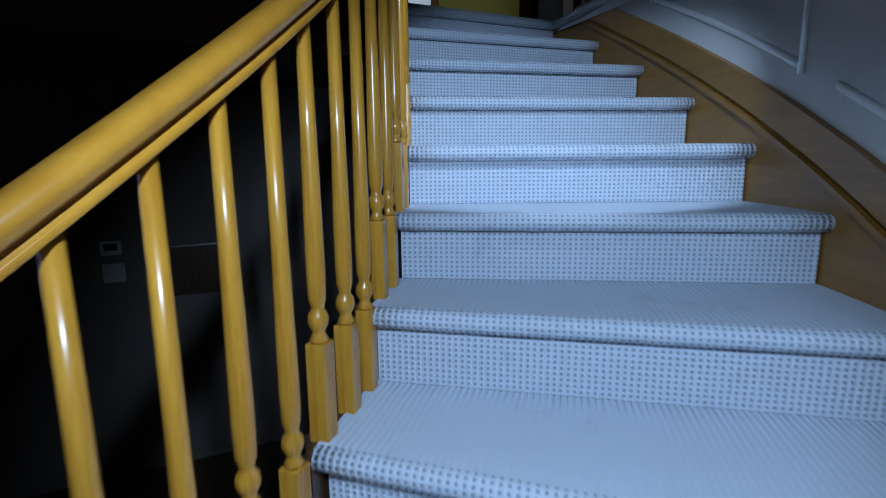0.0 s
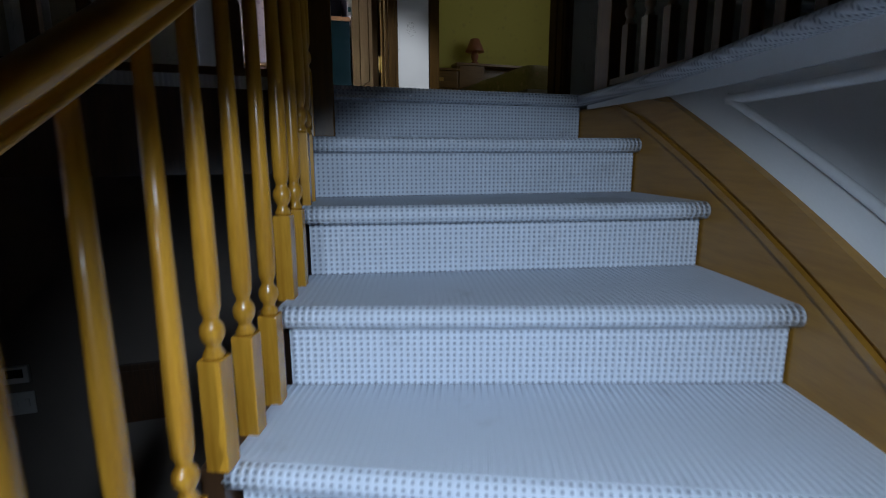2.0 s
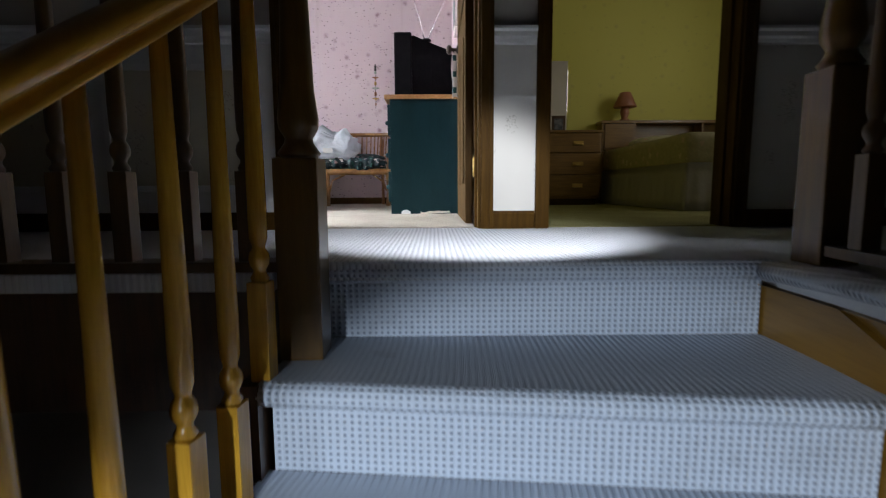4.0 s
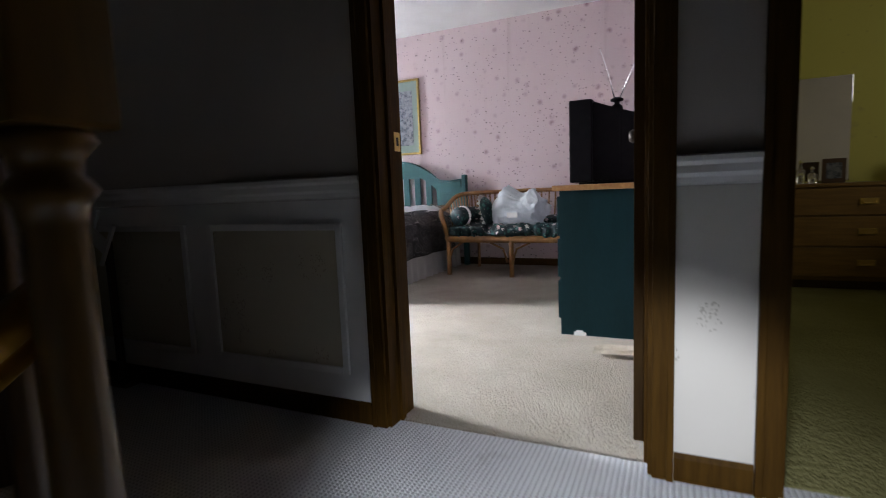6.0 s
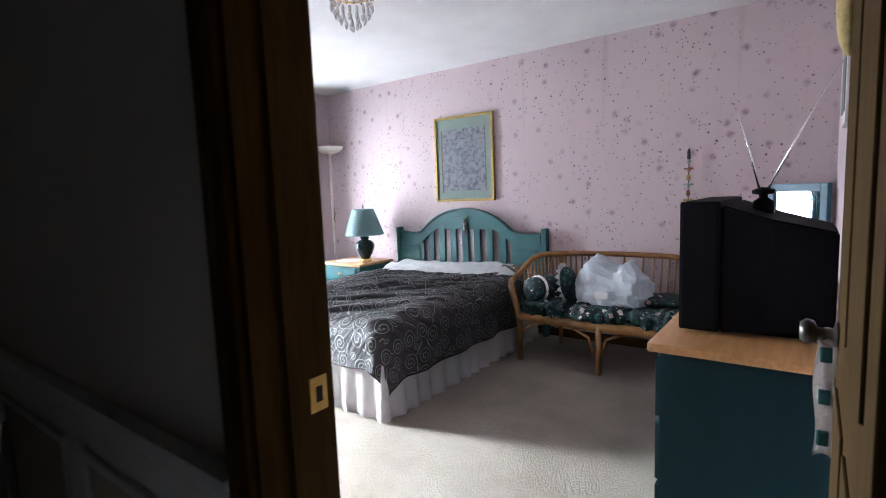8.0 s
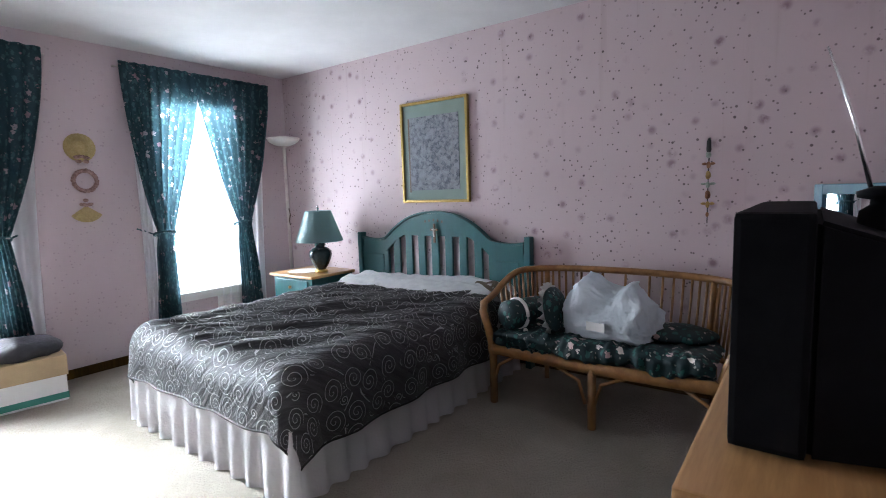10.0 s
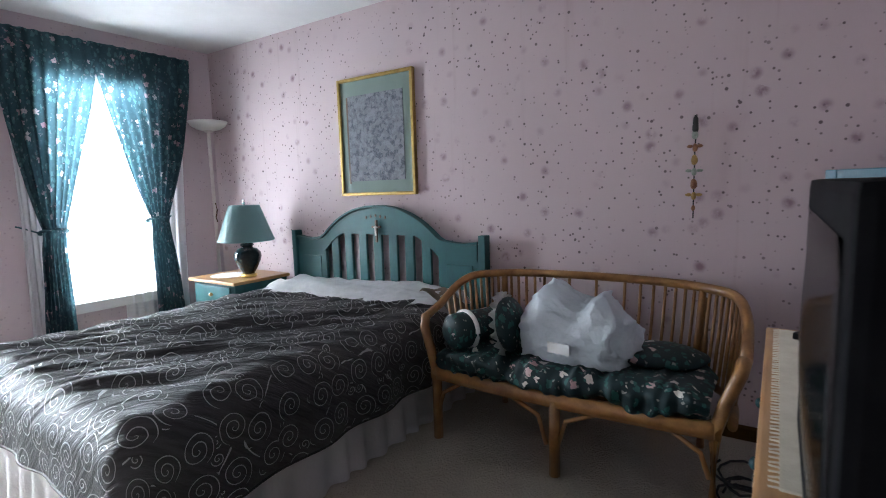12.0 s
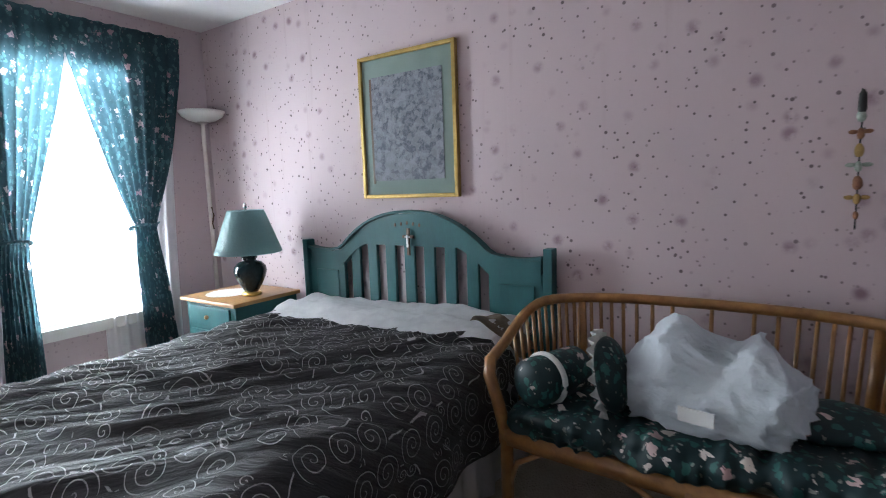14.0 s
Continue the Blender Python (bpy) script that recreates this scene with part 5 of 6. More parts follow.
t = thing("dried_wreath", LEFT_X + 0.014, 1.81, 1.437, "small dried flower wreath on the wall", "wall hanging")
bm = bmesh.new()
tube(bm, [(0.0, 0.072 * math.cos(q), 0.072 * math.sin(q)) for q in [i * math.pi / 12 for i in range(24)]], 0.014, 8, True)
for i in range(22):
    q = i * 2 * math.pi / 22
    ball(bm, 0.008 * random.random(), 0.075 * math.cos(q), 0.075 * math.sin(q), 0.012, 0.015, 0.015, 7, 5, 0.4, 50)
part("wreath", bm, M_DRIED, t, "", True)
t = thing("straw_fan", LEFT_X + 0.004, 1.80, 1.165, "small straw fan with a dried bow on the wall", "wall hanging")
bm = bmesh.new()
c0, c1 = bm.verts.new((0.006, 0, 0.09)), bm.verts.new((0.0, 0, 0.09))
prev = None
for i in range(15):
    q = math.radians(-145 + i * 110 / 14)
    r = 0.12
    x = 0.010 + (0.004 if i % 2 else 0)
    v = (bm.verts.new((x, r * math.cos(q), 0.09 + r * math.sin(q))), bm.verts.new((x - 0.008, r * math.cos(q), 0.09 + r * math.sin(q))))
    if prev:
        bm.faces.new((c0, prev[0], v[0]))
        bm.faces.new((c1, v[1], prev[1]))
        bm.faces.new((prev[0], prev[1], v[1], v[0]))
    prev = v
part("fan", bm, M_STRAW, t)
bm = bmesh.new()
for dy, dz in ((-0.025, 0.10), (0.025, 0.10), (0, 0.095), (0.0, 0.13)):
    ball(bm, 0.014, dy, dz, 0.010, 0.02, 0.014, 8, 6, 0.3, 60)
part("bow", bm, M_DRIED, t, "dried flower bow", True)

t = thing("standing_mirror", 0.610, 3.400, 0.003, "blue-teal framed standing mirror turned in the corner by the dresser", "mirror", rz=-39)
for x0, x1, z0, z1 in ((-0.20, -0.155, 0, 1.25), (0.155, 0.20, 0, 1.25), (-0.155, 0.155, 1.20, 1.25), (-0.155, 0.155, 0.0, 0.06)):
    part("frame", boxes((x0, x1, -0.022, 0.012, z0, z1), bevel=0.005), M_BLUE, t)
part("mirror_glass", boxes((-0.156, 0.156, -0.006, 0.0, 0.055, 1.205)), M_MIRROR, t, "silvered mirror glass")
t = thing("small_picture", RIGHT_X - 0.002, 2.35, 1.50, "small pale framed picture on the partition wall", "picture")
part("frame", boxes((-0.022, 0.0, -0.16, 0.16, 0.0, 0.48), bevel=0.004), M_OFFWHITE, t)
part("print", boxes((-0.026, -0.021, -0.12, 0.12, 0.05, 0.43)), M_MAT, t)

# ceiling light
t = thing("ceiling_light", -1.42, 1.66, CEIL, "small crystal drop ceiling light with a brass plate", "ceiling light")
part("plate", lathe(bmesh.new(), [(0.02, -0.03), (0.09, -0.022), (0.10, -0.008), (0.10, -0.001)], 24), M_BRASS, t, "brass plate", True)
part("ring", tube(bmesh.new(), [(0.115 * math.cos(i * math.pi / 12), 0.115 * math.sin(i * math.pi / 12), -0.05) for i in range(24)], 0.006, 6, True), M_BRASS, t)
drop = bmesh.new()
lathe(drop, [(0.002, -0.026), (0.010, -0.012), (0.008, 0.004), (0.002, 0.012)], 6)
me = bpy.data.meshes.new("crystal_drop")
drop.to_mesh(me)
drop.free()
me.materials.append(M_CRYSTAL)
for r, z, n in ((0.115, -0.075, 18), (0.115, -0.115, 18), (0.095, -0.150, 15), (0.070, -0.180, 11), (0.040, -0.205, 7), (0.0, -0.225, 1)):
    for i in range(n):
        ob = new("crystal_drop", me)
        ob.parent = t
        ob.matrix_basis = pose(r * math.cos(2 * math.pi * i / n + z * 9), r * math.sin(2 * math.pi * i / n + z * 9), z)

# ---------------------------------------------------------------- bedroom: settee
SU, SV, SM = Vector((1, 0, 0)), Vector((0, 1, 0)), Vector((-0.468, 2.887, 0.003))
settee = new("settee")
settee.matrix_basis = Matrix.Translation(SM) 
tagged(settee, "curved rattan settee with a green floral seat cushion", "settee")


def front(u):
    return -0.030 * (1 - (u / 0.62) ** 2)


def back(q):
    """Outline of the back from the left arm round to the right arm, q from -1 to 1."""
    a = q * math.pi / 2
    return Vector((math.copysign(0.685 * abs(math.sin(a)) ** 0.62, q), 0.06 + 0.53 * math.cos(a) ** 0.55, 0))


SEAT_Z = 0.335
# top rail, coming forward and down to the front legs
pts = []
for i in range(41):
    q = -1 + i / 20
    p = back(q)
    low = max(0.0, (abs(q) - 0.60) / 0.40)
    pts.append(p + Vector((0, -0.02 * low, 0.755 - 0.015 * abs(q) - 0.15 * low ** 2.2)))
part("top_rail", tube(bmesh.new(), pts, 0.021, 10), M_RATTAN, settee, "", True)
part("seat_back_rail", tube(bmesh.new(), [Vector((back(-1 + i / 20).x * 0.95, back(-1 + i / 20).y * 0.9, SEAT_Z)) for i in range(41)], 0.017, 8), M_RATTAN, settee, "", True)
fr = [Vector((-0.62 + 1.24 * i / 20, front(-0.62 + 1.24 * i / 20), SEAT_Z)) for i in range(21)]
bm = bmesh.new()
sweep(bm, fr, [(-0.018, -0.03), (0.018, -0.03), (0.022, 0.0), (0.018, 0.03), (-0.018, 0.03)])
part("front_rail", bm, M_RATTAN, settee, "", True)
for i in range(4, 77, 2):
    q = -1 + i / 40
    p = pts[i // 2] if i % 2 == 0 else pts[i // 2].lerp(pts[i // 2 + 1], 0.5)
    lo = Vector((back(q).x * 0.95, back(q).y * 0.9, SEAT_Z))
    fat = 0.017 if i in (24, 56) else 0.0078
    part("spindle", tube(bmesh.new(), [lo, lo.lerp(p, 0.5) + Vector((0, 0.01, 0)), p], fat, 6), M_RATTAN, settee, "", True)
for s in (-1, 1):
    x = 0.60 * s
    part("front_leg", tube(bmesh.new(), [(x, 0.0, 0.0), (x, 0.0, 0.33), (x * 1.05, 0.0, 0.44), (x * 1.12, 0.01, 0.55), (x * 1.141, 0.045, 0.598)], 0.024, 9), M_RATTAN, settee, "", True)
    part("back_leg", tube(bmesh.new(), [(0.50 * s, 0.53, 0.0), (0.50 * s, 0.53, SEAT_Z), (0.50 * s, 0.545, 0.70)], 0.017, 8), M_RATTAN, settee, "", True)
    part("leg_brace", tube(bmesh.new(), [(x * 0.98, -0.005, 0.15), (x * 0.93, -0.005, 0.24), (x * 0.76, -0.012, SEAT_Z - 0.03)], 0.010, 7), M_RATTAN, settee, "", True)
    part("middle_brace", tube(bmesh.new(), [(0.025 * s, -0.03, 0.13), (0.06 * s, -0.03, 0.25), (0.18 * s, -0.028, SEAT_Z - 0.03)], 0.010, 7), M_RATTAN, settee, "", True)
part("middle_leg", tube(bmesh.new(), [(0.012, -0.03, 0.0), (0.012, -0.03, SEAT_Z)], 0.023, 9), M_RATTAN, settee, "", True)


def cushion(u, v):
    """A stuffed roll-edged pad, pinched where it is tied down."""
    x = -0.585 + 1.17 * u
    y0, y1 = front(x * 0.98) - 0.040, 0.06 + 0.47 * max(0.0, 1 - (abs(x) / 0.64) ** 4) ** 0.5
    a = math.radians(-75 + 240 * v)
    ca, sa = math.cos(a), math.sin(a)
    e = min(1.0, 9 * min(u, 1 - u)) ** 0.5
    pinch = max(math.exp(-((x - c) / 0.035) ** 2) for c in (-0.20, 0.19))
    yc, hd = (y0 + y1) / 2, (y1 - y0) / 2
    lump = noise.noise(Vector((x * 7, a * 1.4, 1)))
    gather = noise.noise(Vector((x * 26, a * 1.1, 6)))
    hh = (0.062 + 0.024 * lump + 0.015 * gather) * (1 - 0.42 * pinch) * (0.35 + 0.65 * e)
    y = yc - hd * math.copysign(abs(ca) ** 0.42, ca) * (0.90 + 0.10 * e)
    y += (0.035 * pinch - 0.030 * lump - 0.022 * gather) * max(0.0, ca)
    return (x, y, SEAT_Z + 0.072 + hh * math.copysign(abs(sa) ** 0.62, sa) + 0.012 * (1 - e) * sa)


bm = sheet(bmesh.new(), 150, 60, cushion)
part("seat_cushion", bm, M_FLORAL, settee, "tufted green floral seat cushion", True)


def on_settee(name, u, v, z, label, category, rz=0):
    t = new(name)
    p = SM + SU * u + SV * v
    t.matrix_basis = pose(p.x, p.y, SM.z + z, 0, 0, rz)
    return tagged(t, label, category)


ZC = SEAT_Z + 0.118
t = on_settee("bolster_cushion", -0.47, 0.14, ZC, "green floral bolster cushion with lace ends on the settee", "cushion", -20)
bm = lathe(bmesh.new(), [(0.015, -0.15), (0.060, -0.145), (0.085, -0.12), (0.088, 0.12), (0.062, 0.145), (0.015, 0.15)], 22)
bm.transform(pose(0, 0, 0.085, 90, 0, 0))
part("cushion", bm, M_FLORAL, t, "", True)
bm = bmesh.new()
tube(bm, [(0.088 * math.cos(i * math.pi / 12), -0.045, 0.085 + 0.088 * math.sin(i * math.pi / 12)) for i in range(24)], 0.012, 6, True)
part("lace_trim", bm, M_LACE, t, "white lace trim", True)


def ruffle(bm, r0, r1, y, n=120):
    pr = None
    first = None
    for i in range(n):
        q = 2 * math.pi * i / n
        w = 0.014 * math.sin(i * 2 * math.pi / 6)
        a = bm.verts.new((r0 * math.cos(q), y, r0 * math.sin(q)))
        b = bm.verts.new((r1 * math.cos(q), y + w, r1 * math.sin(q)))
        if pr:
            bm.faces.new((pr[0], a, b, pr[1]))
        else:
            first = (a, b)
        pr = (a, b)
    bm.faces.new((pr[0], first[0], first[1], pr[1]))
    thick(bm, 0.002)
    return bm


t = on_settee("round_cushion", -0.26, 0.13, ZC + 0.13, "round green floral cushion with a white lace ruffle", "cushion", -86)
bm = bmesh.new()
ball(bm, 0, 0, 0, 0.13, 0.055, 0.13, 24, 14)
bm.transform(pose(0, 0, 0, 12, 0, 0))
part("cushion", bm, M_FLORAL, t, "", True)
bm = ruffle(bmesh.new(), 0.118, 0.158, -0.025)
bm.transform(pose(0, 0, 0, 12, 0, 0))
part("lace_ruffle", bm, M_LACE, t, "white lace ruffle", True)

t = on_settee("plastic_bag", 0.04, 0.16, ZC, "white translucent plastic carrier bag, full, on the settee", "plastic bag", -8)
bm = bmesh.new()
r = bmesh.ops.create_icosphere(bm, subdivisions=5, radius=1.0)
for v in bm.verts:
    d = v.co.normalized()
    sq = Vector((math.copysign(abs(d.x) ** 0.5, d.x) * 0.245, math.copysign(abs(d.y) ** 0.6, d.y) * 0.125, math.copysign(abs(d.z) ** 0.62, d.z) * 0.135))
    if d.z > 0:
        sq.x *= 1 - 0.16 * d.z
    big = noise.noise(sq * 6 + Vector((2, 1, 4)))
    fold = 1 - abs(noise.noise(Vector((sq.x * 9 + sq.z * 6, sq.y * 7, sq.z * 11 - sq.x * 4)))) * 2.2
    fine = 1 - abs(noise.noise(sq * 26 + Vector((1, 5, 3)))) * 2.4
    sq *= 1 + 0.13 * big + 0.16 * max(0.0, fold) ** 3 + 0.045 * max(0.0, fine) ** 2 - 0.03 * abs(noise.noise(sq * 40))
    if d.z > 0.15:
        lobes = 0.085 * math.exp(-((sq.x + 0.10) / 0.075) ** 2) + 0.050 * math.exp(-((sq.x - 0.13) / 0.06) ** 2)
        sq.z += lobes * min(1.0, (d.z - 0.15) * 2.2) + 0.02 * max(0.0, noise.noise(sq * 20))
    sq.z = max(sq.z, -0.115)
    v.co = sq + Vector((0, 0, 0.118))
part("bag", bm, M_FILM, t, "", True)
t2 = part("paper_label", boxes((-0.05, 0.05, -0.162, -0.158, 0.07, 0.115)), M_CARTONW, t, "pale paper showing through the film")
t = on_settee("floral_pillow", 0.37, 0.30, ZC - 0.01, "flat green floral pillow at the settee end", "cushion", 10)
bm = bmesh.new()
ball(bm, 0, 0, 0.04, 0.19, 0.14, 0.05, 26, 12, 0.12, 9)
part("pillow", bm, M_FLORAL, t, "", True)

# ---------------------------------------------------------------- bedroom: dresser, television
t = thing("dresser", 0.535, 1.96, 0.003, "teal dresser with a pine top, darkened to its shade", "dresser")
part("tabletop", boxes((-0.262, 0.245, -0.755, 0.755, 0.748, 0.776), bevel=0.007), M_PINE, t)
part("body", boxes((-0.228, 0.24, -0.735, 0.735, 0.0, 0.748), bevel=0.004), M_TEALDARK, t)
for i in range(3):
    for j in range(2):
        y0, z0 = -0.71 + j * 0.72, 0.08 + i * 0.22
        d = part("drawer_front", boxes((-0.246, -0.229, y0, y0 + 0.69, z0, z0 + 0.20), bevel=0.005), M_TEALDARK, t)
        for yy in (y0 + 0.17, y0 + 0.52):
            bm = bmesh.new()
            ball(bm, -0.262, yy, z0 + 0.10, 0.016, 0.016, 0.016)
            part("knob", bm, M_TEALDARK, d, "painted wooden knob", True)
part("bare_chip", boxes((-0.16, -0.10, -0.7375, -0.7335, 0.0, 0.018), (-0.15, -0.115, -0.7375, -0.7335, 0.0175, 0.027)), M_CARTONW, t, "pale chipped patch")
t = thing("dresser_runner", 0.54, 2.22, 0.780, "cream woven runner on the dresser", "table runner")
part("cloth", boxes((-0.235, 0.2, -0.46, 0.46, 0.0, 0.004)), M_RUNNER, t)
bm = bmesh.new()
for i in range(60):
    y = -0.455 + i * 0.0155
    tube(bm, [(-0.235, y, 0.002), (-0.249, y + 0.003 * math.sin(i * 2.1), 0.001)], 0.0018, 4)
part("fringe", bm, M_RUNNER, t)
t = thing("remote_control", 0.42, 2.56, 0.785, "black remote control on the dresser runner", "remote control", rz=60)
part("case", boxes((-0.025, 0.025, -0.085, 0.085, 0.0, 0.02), bevel=0.006), M_BLACKTV, t)
for i in range(5):
    for j in range(3):
        part("button", boxes((-0.017 + j * 0.013, -0.009 + j * 0.013, -0.06 + i * 0.022, -0.049 + i * 0.022, 0.019, 0.0225)), M_PLASTICW if i == 4 else M_TEALDARK, t)

tv = thing("television", 0.555, 1.685, 0.779, "black tube television with a tapered back on the dresser", "television")
TW, TH = 0.305, 0.44
bm = boxes((-0.225, -0.105, -TW, TW, 0.012, TH), bevel=0.012)
part("front_case", bm, M_BLACKTV, tv)
bm = bmesh.new()
a = [bm.verts.new((-0.105, y, z)) for y, z in ((-TW + 0.012, 0.012), (TW - 0.012, 0.012), (TW - 0.012, TH - 0.012), (-TW + 0.012, TH - 0.012))]
b = [bm.verts.new((0.03, y, z)) for y, z in ((-TW + 0.045, 0.014), (TW - 0.045, 0.014), (TW - 0.045, TH - 0.060), (-TW + 0.045, TH - 0.060))]
c = [bm.verts.new((0.20, y, z)) for y, z in ((-TW + 0.11, 0.02), (TW - 0.11, 0.02), (TW - 0.11, TH - 0.105), (-TW + 0.11, TH - 0.105))]
for p, q in ((a, b), (b, c)):
    for j in range(4):
        bm.faces.new((p[j], q[j], q[(j + 1) % 4], p[(j + 1) % 4]))
bm.faces.new(a[::-1])
bm.faces.new(c)
bmesh.ops.bevel(bm, geom=bm.edges[:], offset=0.008, segments=2, affect="EDGES")
part("back_case", bm, M_BLACKTV, tv)
bm = bmesh.new()
sheet(bm, 14, 12, lambda u, v: (-0.2265 - 0.012 * math.sin(u * math.pi) * math.sin(v * math.pi), -TW + 0.045 + (2 * TW - 0.09) * u, 0.075 + (TH - 0.12) * v))
part("screen", thick(bm, 0.002), M_SCREEN, tv, "dark glass screen", True)
part("stand", boxes((-0.19, 0.12, -0.22, 0.22, 0.0, 0.016), bevel=0.004), M_BLACKTV, tv)
t = thing("tv_aerial", 0.545, 1.66, 1.158, "chrome rabbit-ear aerial on the television", "aerial")
part("base", lathe(bmesh.new(), [(0.030, 0.0), (0.034, 0.02), (0.030, 0.05), (0.014, 0.062), (0.014, 0.072), (0.034, 0.076), (0.036, 0.088), (0.01, 0.098)], 20), M_BLACKTV, t, "", True)
for dx, dy, dz in ((-0.092, 0.0, 0.288), (0.215, 0.0, 0.425)):
    p = [Vector((0.012 if dx > 0 else -0.012, 0, 0.088)), Vector((dx * 0.5, dy * 0.5, 0.088 + dz * 0.5)), Vector((dx, dy, 0.088 + dz))]
    part("rod", tube(bmesh.new(), p, 0.0036, 7, False, [1.2, 1.0, 0.6]), M_CHROME, t, "", True)

# scrap of paper by the dresser
t = thing("paper_scrap", 0.60, 0.98, 0.004, "crumpled pale paper on the carpet", "paper")
bm = bmesh.new()
sheet(bm, 10, 8, lambda u, v: (-0.09 + 0.18 * u, -0.07 + 0.14 * v, 0.012 + 0.03 * max(0, noise.noise(Vector((u * 3, v * 3, 2)))) + 0.01 * u))
part("paper", thick(bm, 0.002), M_RUNNER, t)

# open door leaf and what hangs on it
leaf = thing("door_leaf", DOOR_W - 0.010, 0.152, 0.012, "honey brown wooden door open into the bedroom, darkened to its shade", "door")
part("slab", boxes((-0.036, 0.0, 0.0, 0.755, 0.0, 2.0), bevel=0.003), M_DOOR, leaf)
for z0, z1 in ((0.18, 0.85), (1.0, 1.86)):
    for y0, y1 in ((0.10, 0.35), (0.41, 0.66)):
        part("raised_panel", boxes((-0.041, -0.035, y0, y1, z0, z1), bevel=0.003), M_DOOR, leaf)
bm = lathe(bmesh.new(), [(0.026, 0.0), (0.026, 0.006), (0.010, 0.010), (0.010, 0.035), (0.024, 0.042), (0.027, 0.055), (0.018, 0.066)], 16)
bm.transform(pose(-0.036, 0.695, 0.95, 0, -90, 0))
part("door_knob", bm, M_DARKMETAL, leaf, "dark metal knob", True)
t = thing("knob_hanger", DOOR_W - 0.064, 0.850, 0.690, "green and white cloth hanger on the door knob", "door hanger")
bm = bmesh.new()
sheet(bm, 6, 20, lambda u, v: (-0.018 + 0.036 * u + 0.004 * math.sin(v * 7), 0.006 * math.sin(v * 9), 0.25 * v + 0.01 * math.sin(u * 3)))
part("cloth", thick(bm, 0.006), M_LACE, t, "", True)
for i, z in enumerate((0.05, 0.14, 0.23)):
    part("green_print", boxes((-0.012, 0.009, -0.011, -0.002, z - 0.02, z + 0.012), bevel=0.004), M_TEAL, t)
part("loop", tube(bmesh.new(), [(0.014 * math.cos(i * math.pi / 8), 0.0, 0.26 + 0.018 * math.sin(i * math.pi / 8)) for i in range(16)], 0.006, 6, True), M_LACE, t, "", True)
t = thing("straw_pouch", DOOR_W - 0.050, 0.935, 1.525, "straw pouch hanging near the top of the door", "wall hanging")
bm = bmesh.new()
ball(bm, 0, 0, 0.11, 0.024, 0.03, 0.11, 14, 10, 0.1, 20)
part("pouch", bm, M_STRAW, t, "", True)
part("string", tube(bmesh.new(), [(0, 0, 0.21), (0.010, -0.03, 0.486)], 0.003, 6), M_STRAW, t)

# carton with a dark bag beside the far curtain
t = thing("carton", -3.62, 1.27, 0.004, "white and green cardboard carton on the carpet", "carton", rz=-8)
part("lower_box", boxes((-0.16, 0.16, -0.20, 0.20, 0.0, 0.17), bevel=0.004), M_CARTONW, t)
part("green_band", boxes((-0.163, 0.163, -0.203, 0.203, 0.015, 0.055)), M_CARTONG, t)
part("lid", boxes((-0.17, 0.17, -0.21, 0.21, 0.17, 0.30), bevel=0.004), M_CARD, t, "brown cardboard lid")
t = thing("dark_bag", -3.62, 1.25, 0.304, "crumpled dark bag on the carton", "bag")
bm = bmesh.new()
ball(bm, 0, 0, 0.05, 0.19, 0.19, 0.075, 26, 14, 0.5, 7)
for v in bm.verts:
    v.co.z = max(v.co.z, 0.0)
part("bag", bm, M_BAGDARK, t, "", True)

# ---------------------------------------------------------------- yellow bedroom
YX0, YX1, YY1 = RIGHT_X + 0.17, 4.0, 3.45
setting("wall_yellow_back", boxes((YX0, YX1 + 0.12, YY1, YY1 + 0.12, 0.0, CEIL)), M_YELLOW, "yellow painted bedroom wall", "wall")
setting("wall_yellow_side", boxes((YX0 - 0.001, YX0 + 0.004, WALL_T + 0.02, YY1, 0.0, CEIL)), M_YELLOW, "yellow painted partition wall", "wall")
setting("wall_yellow_east", boxes((YX1, YX1 + 0.12, 0.0, YY1, 0.0, CEIL)), M_YELLOW, "yellow painted bedroom wall", "wall")
setting("floor_yellow_room", boxes((YX0 - 0.09, YX1 + 0.1, 0.06, YY1 + 0.1, -0.26, 0.002)), M_YCARPET, "olive patterned carpet in the yellow bedroom", "floor")
setting("ceiling_yellow_room", boxes((YX0 - 0.08, YX1 + 0.12, WALL_T, YY1 + 0.12, CEIL, CEIL + 0.1)), M_CEIL, "plain white ceiling of the yellow bedroom", "ceiling")

t = thing("maple_dresser", 1.75, 3.08, 0.002, "maple veneered dresser with two wide drawers", "dresser")
part("body", boxes((-0.48, 0.48, -0.26, 0.26, 0.06, 0.70), bevel=0.006), M_MAPLE, t)
part("plinth", boxes((-0.45, 0.45, -0.22, 0.24, 0.0, 0.062)), M_DARKWOOD, t)
part("tabletop", boxes((-0.50, 0.50, -0.28, 0.27, 0.70, 0.725), bevel=0.006), M_MAPLE, t)
for z0, z1 in ((0.09, 0.29), (0.30, 0.50), (0.51, 0.69)):
    d = part("drawer_front", boxes((-0.465, 0.465, -0.278, -0.261, z0, z1), bevel=0.005), M_MAPLE, t)
    for x in (-0.25, 0.25):
        bm = boxes((x - 0.05, x + 0.05, -0.286, -0.279, (z0 + z1) / 2 - 0.02, (z0 + z1) / 2 + 0.02), bevel=0.002)
        tube(bm, [(x - 0.035, -0.283, (z0 + z1) / 2), (x - 0.03, -0.30, (z0 + z1) / 2 - 0.012), (x + 0.03, -0.30, (z0 + z1) / 2 - 0.012), (x + 0.035, -0.283, (z0 + z1) / 2)], 0.004, 6)
        part("handle", bm, M_BRASS, d, "brass bail handle")
t = thing("dresser_mirror", 1.75, 3.425, 0.74, "plain rectangular mirror above the maple dresser", "mirror")
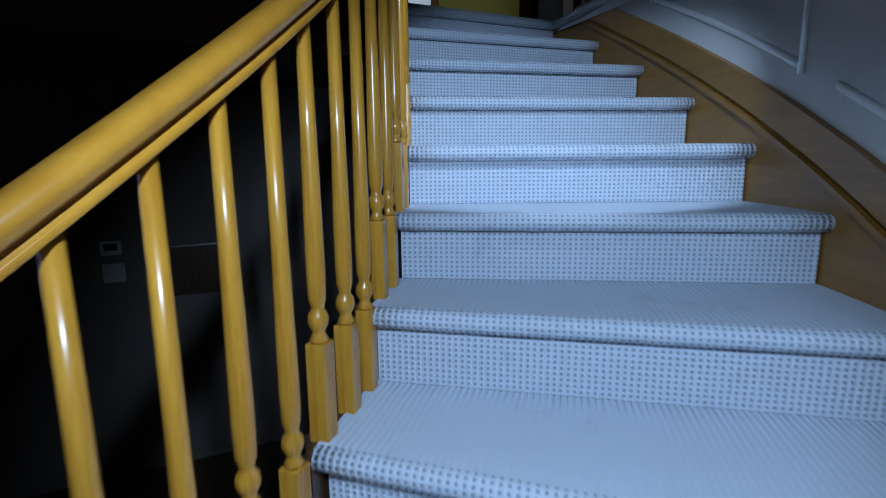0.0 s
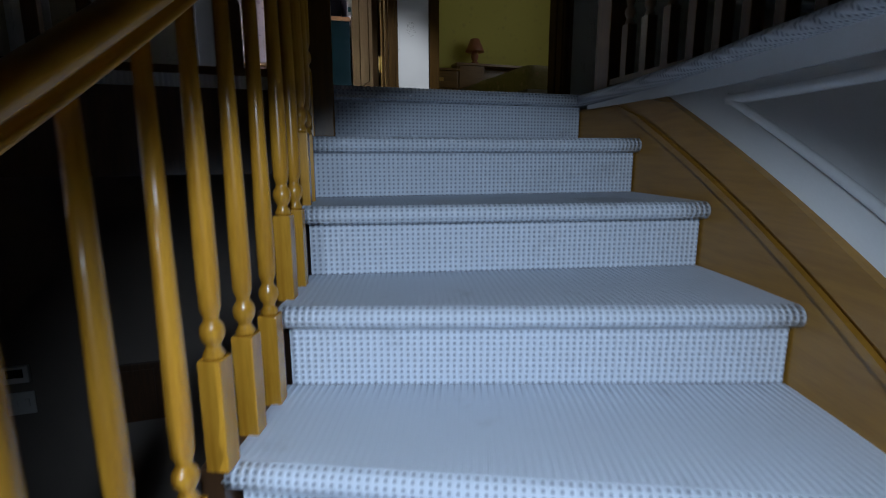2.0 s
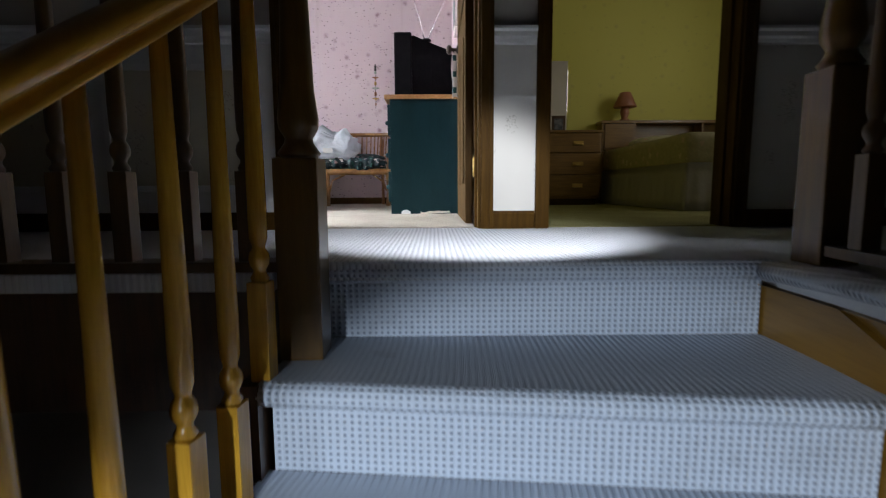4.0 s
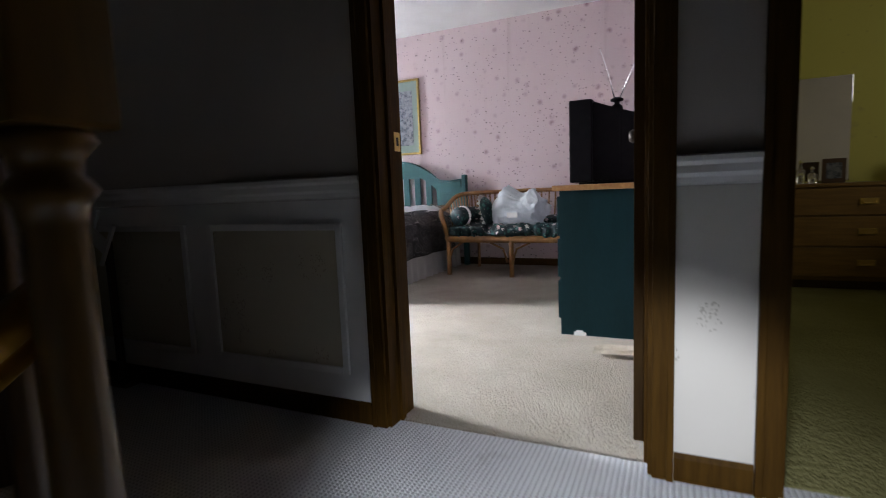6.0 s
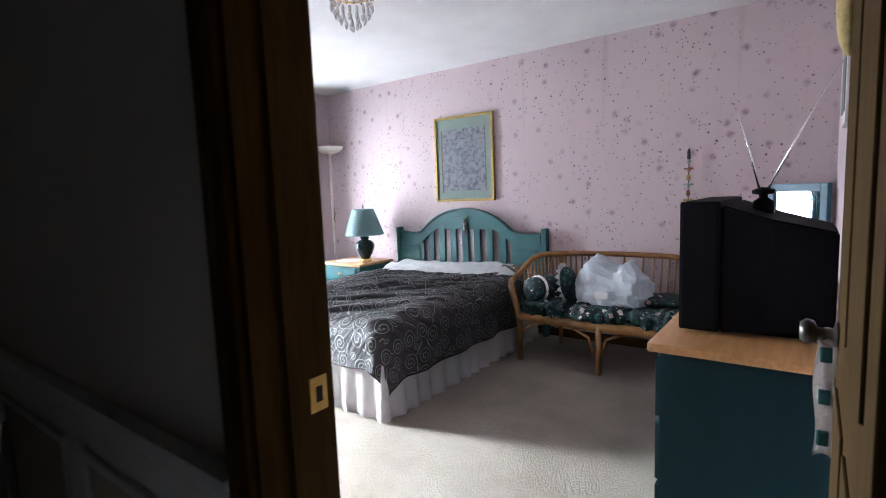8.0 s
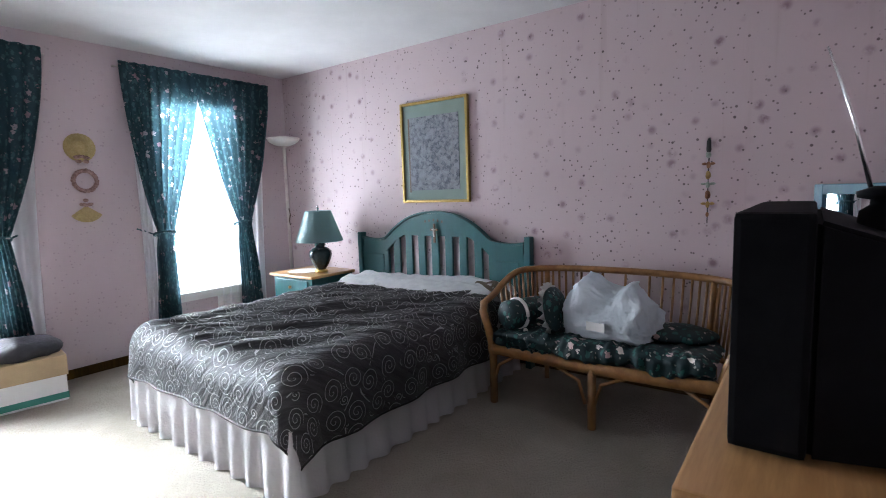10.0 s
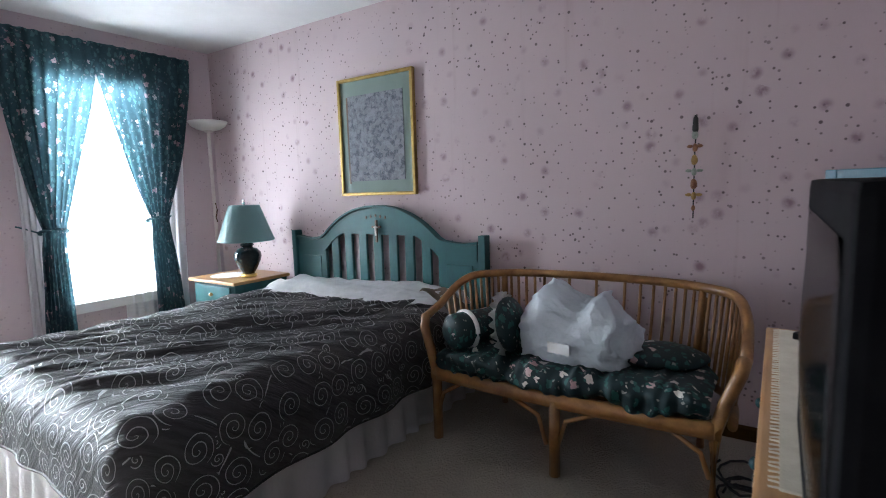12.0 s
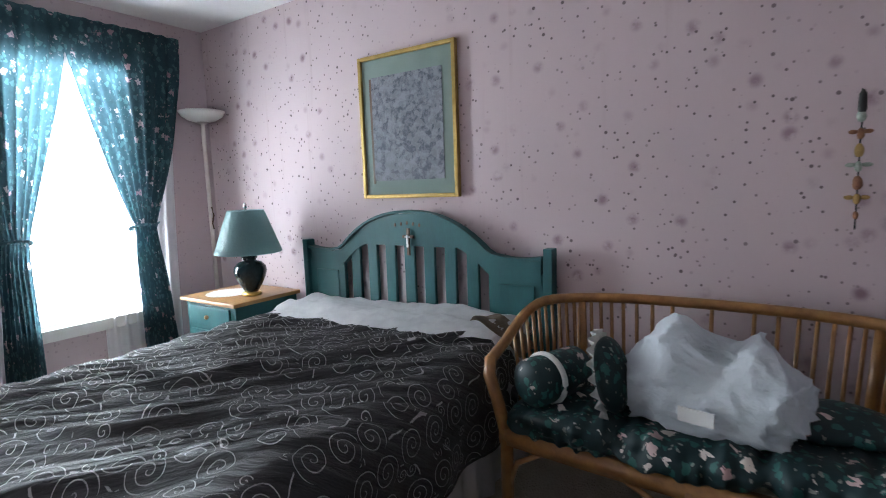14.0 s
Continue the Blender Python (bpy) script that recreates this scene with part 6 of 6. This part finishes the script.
part("mirror_glass", boxes((-0.42, 0.29, -0.012, 0.0, 0.0, 0.78), bevel=0.003), M_MIRROR, t)
for x, h in ((1.58, 0.13), (1.66, 0.17), (1.73, 0.12)):
    t = thing("perfume_bottle", x, 3.02, 0.727, "small clear glass bottle on the dresser", "bottle", "bottles on the dresser")
    part("bottle", lathe(bmesh.new(), [(0.022, 0.0), (0.028, 0.01), (0.028, h * 0.55), (0.009, h * 0.65), (0.009, h * 0.8)], 14), M_CRYSTAL, t, "", True)
    part("stopper", lathe(bmesh.new(), [(0.010, h * 0.8), (0.013, h * 0.9), (0.006, h)], 12), M_CHROME, t, "", True)
t = thing("picture_stand", 1.86, 3.05, 0.727, "small dark standing photo frame on the dresser", "picture stand")
part("frame", boxes((-0.07, 0.07, -0.012, 0.0, 0.0, 0.17), bevel=0.004), M_DARKWOOD, t)
part("print", boxes((-0.045, 0.045, -0.015, -0.011, 0.03, 0.14)), M_PRINT, t)

t = thing("bookcase_headboard", 3.08, 3.33, 0.002, "maple bookcase headboard behind the bed", "headboard")
part("back_panel", boxes((-0.70, 0.70, 0.08, 0.10, 0.0, 0.86)), M_MAPLE, t)
part("top", boxes((-0.72, 0.72, -0.11, 0.10, 0.84, 0.87), bevel=0.005), M_MAPLE, t)
part("shelf", boxes((-0.70, 0.70, -0.10, 0.08, 0.56, 0.58)), M_MAPLE, t)
for x in (-0.70, -0.36, 0.36, 0.68):
    part("upright", boxes((x - 0.01, x + 0.01, -0.10, 0.08, 0.0, 0.84)), M_MAPLE, t)
part("cupboard_door", boxes((-0.685, -0.375, -0.112, -0.101, 0.585, 0.835), bevel=0.004), M_MAPLE, t)
t = thing("small_lamp", 2.62, 3.28, 0.873, "small terracotta table lamp with a peach shade", "table lamp")
part("body", lathe(bmesh.new(), [(0.05, 0.0), (0.052, 0.01), (0.030, 0.03), (0.045, 0.07), (0.050, 0.10), (0.034, 0.14), (0.012, 0.16), (0.012, 0.19)], 20), M_TERRA, t, "", True)
part("shade", lathe(bmesh.new(), [(0.115, 0.14), (0.118, 0.145), (0.055, 0.29), (0.05, 0.292)], 26), M_PEACH, t, "peach cloth shade", True)
t = thing("yellow_room_bed", 3.07, 2.28, 0.002, "bed with a faded floral spread and a pale skirt", "bed")
bm = boxes((-0.70, 0.70, -0.90, 0.92, 0.30, 0.56), bevel=0.07)
for v in bm.verts:
    v.co.z += 0.03 * noise.noise(v.co * 4)
part("bedspread", bm, M_YBED, t, "", True)
bm = sheet(bmesh.new(), 200, 4, lambda u, v: ((-0.70 if u < 0.55 else -0.70 + (u - 0.55) / 0.45 * 1.4) + (0.010 * math.sin(u * 160) * v if u < 0.55 else 0), (0.92 - u / 0.55 * 1.82 if u < 0.55 else -0.90) + (0.010 * math.sin(u * 160) * v if u >= 0.55 else 0), 0.34 - 0.335 * v))
part("bed_skirt", thick(bm, 0.003), M_BEDSKIRT, t, "pale gathered skirt", True)
t = thing("yellow_room_pillow", 3.0, 2.98, 0.545, "plump pillow under the faded spread", "pillow")
bm = bmesh.new()
ball(bm, 0, 0, 0.06, 0.42, 0.20, 0.085, 26, 14, 0.1, 5)
part("pillow", bm, M_YBED, t, "", True)

t = thing("power_cable", 0.22, 3.05, 0.006, "loose black power cables on the carpet by the dresser", "cable")
for j, (ph, rr) in enumerate(((0.0, 0.10), (1.3, 0.07), (2.4, 0.12))):
    p = [(0.0 + rr * math.cos(ph + i * 0.55) * (1 - i * 0.02), 0.03 * j + rr * 0.9 * math.sin(ph + i * 0.55), 0.005 + 0.012 * abs(math.sin(i * 0.9 + j)) + 0.03 * j) for i in range(18)]
    part("cable_loop", tube(bmesh.new(), p, 0.005, 6), M_BLACK, t, "", True)
part("plug", boxes((-0.02, 0.02, -0.14, -0.10, 0.0, 0.03), bevel=0.004), M_BLACK, t)
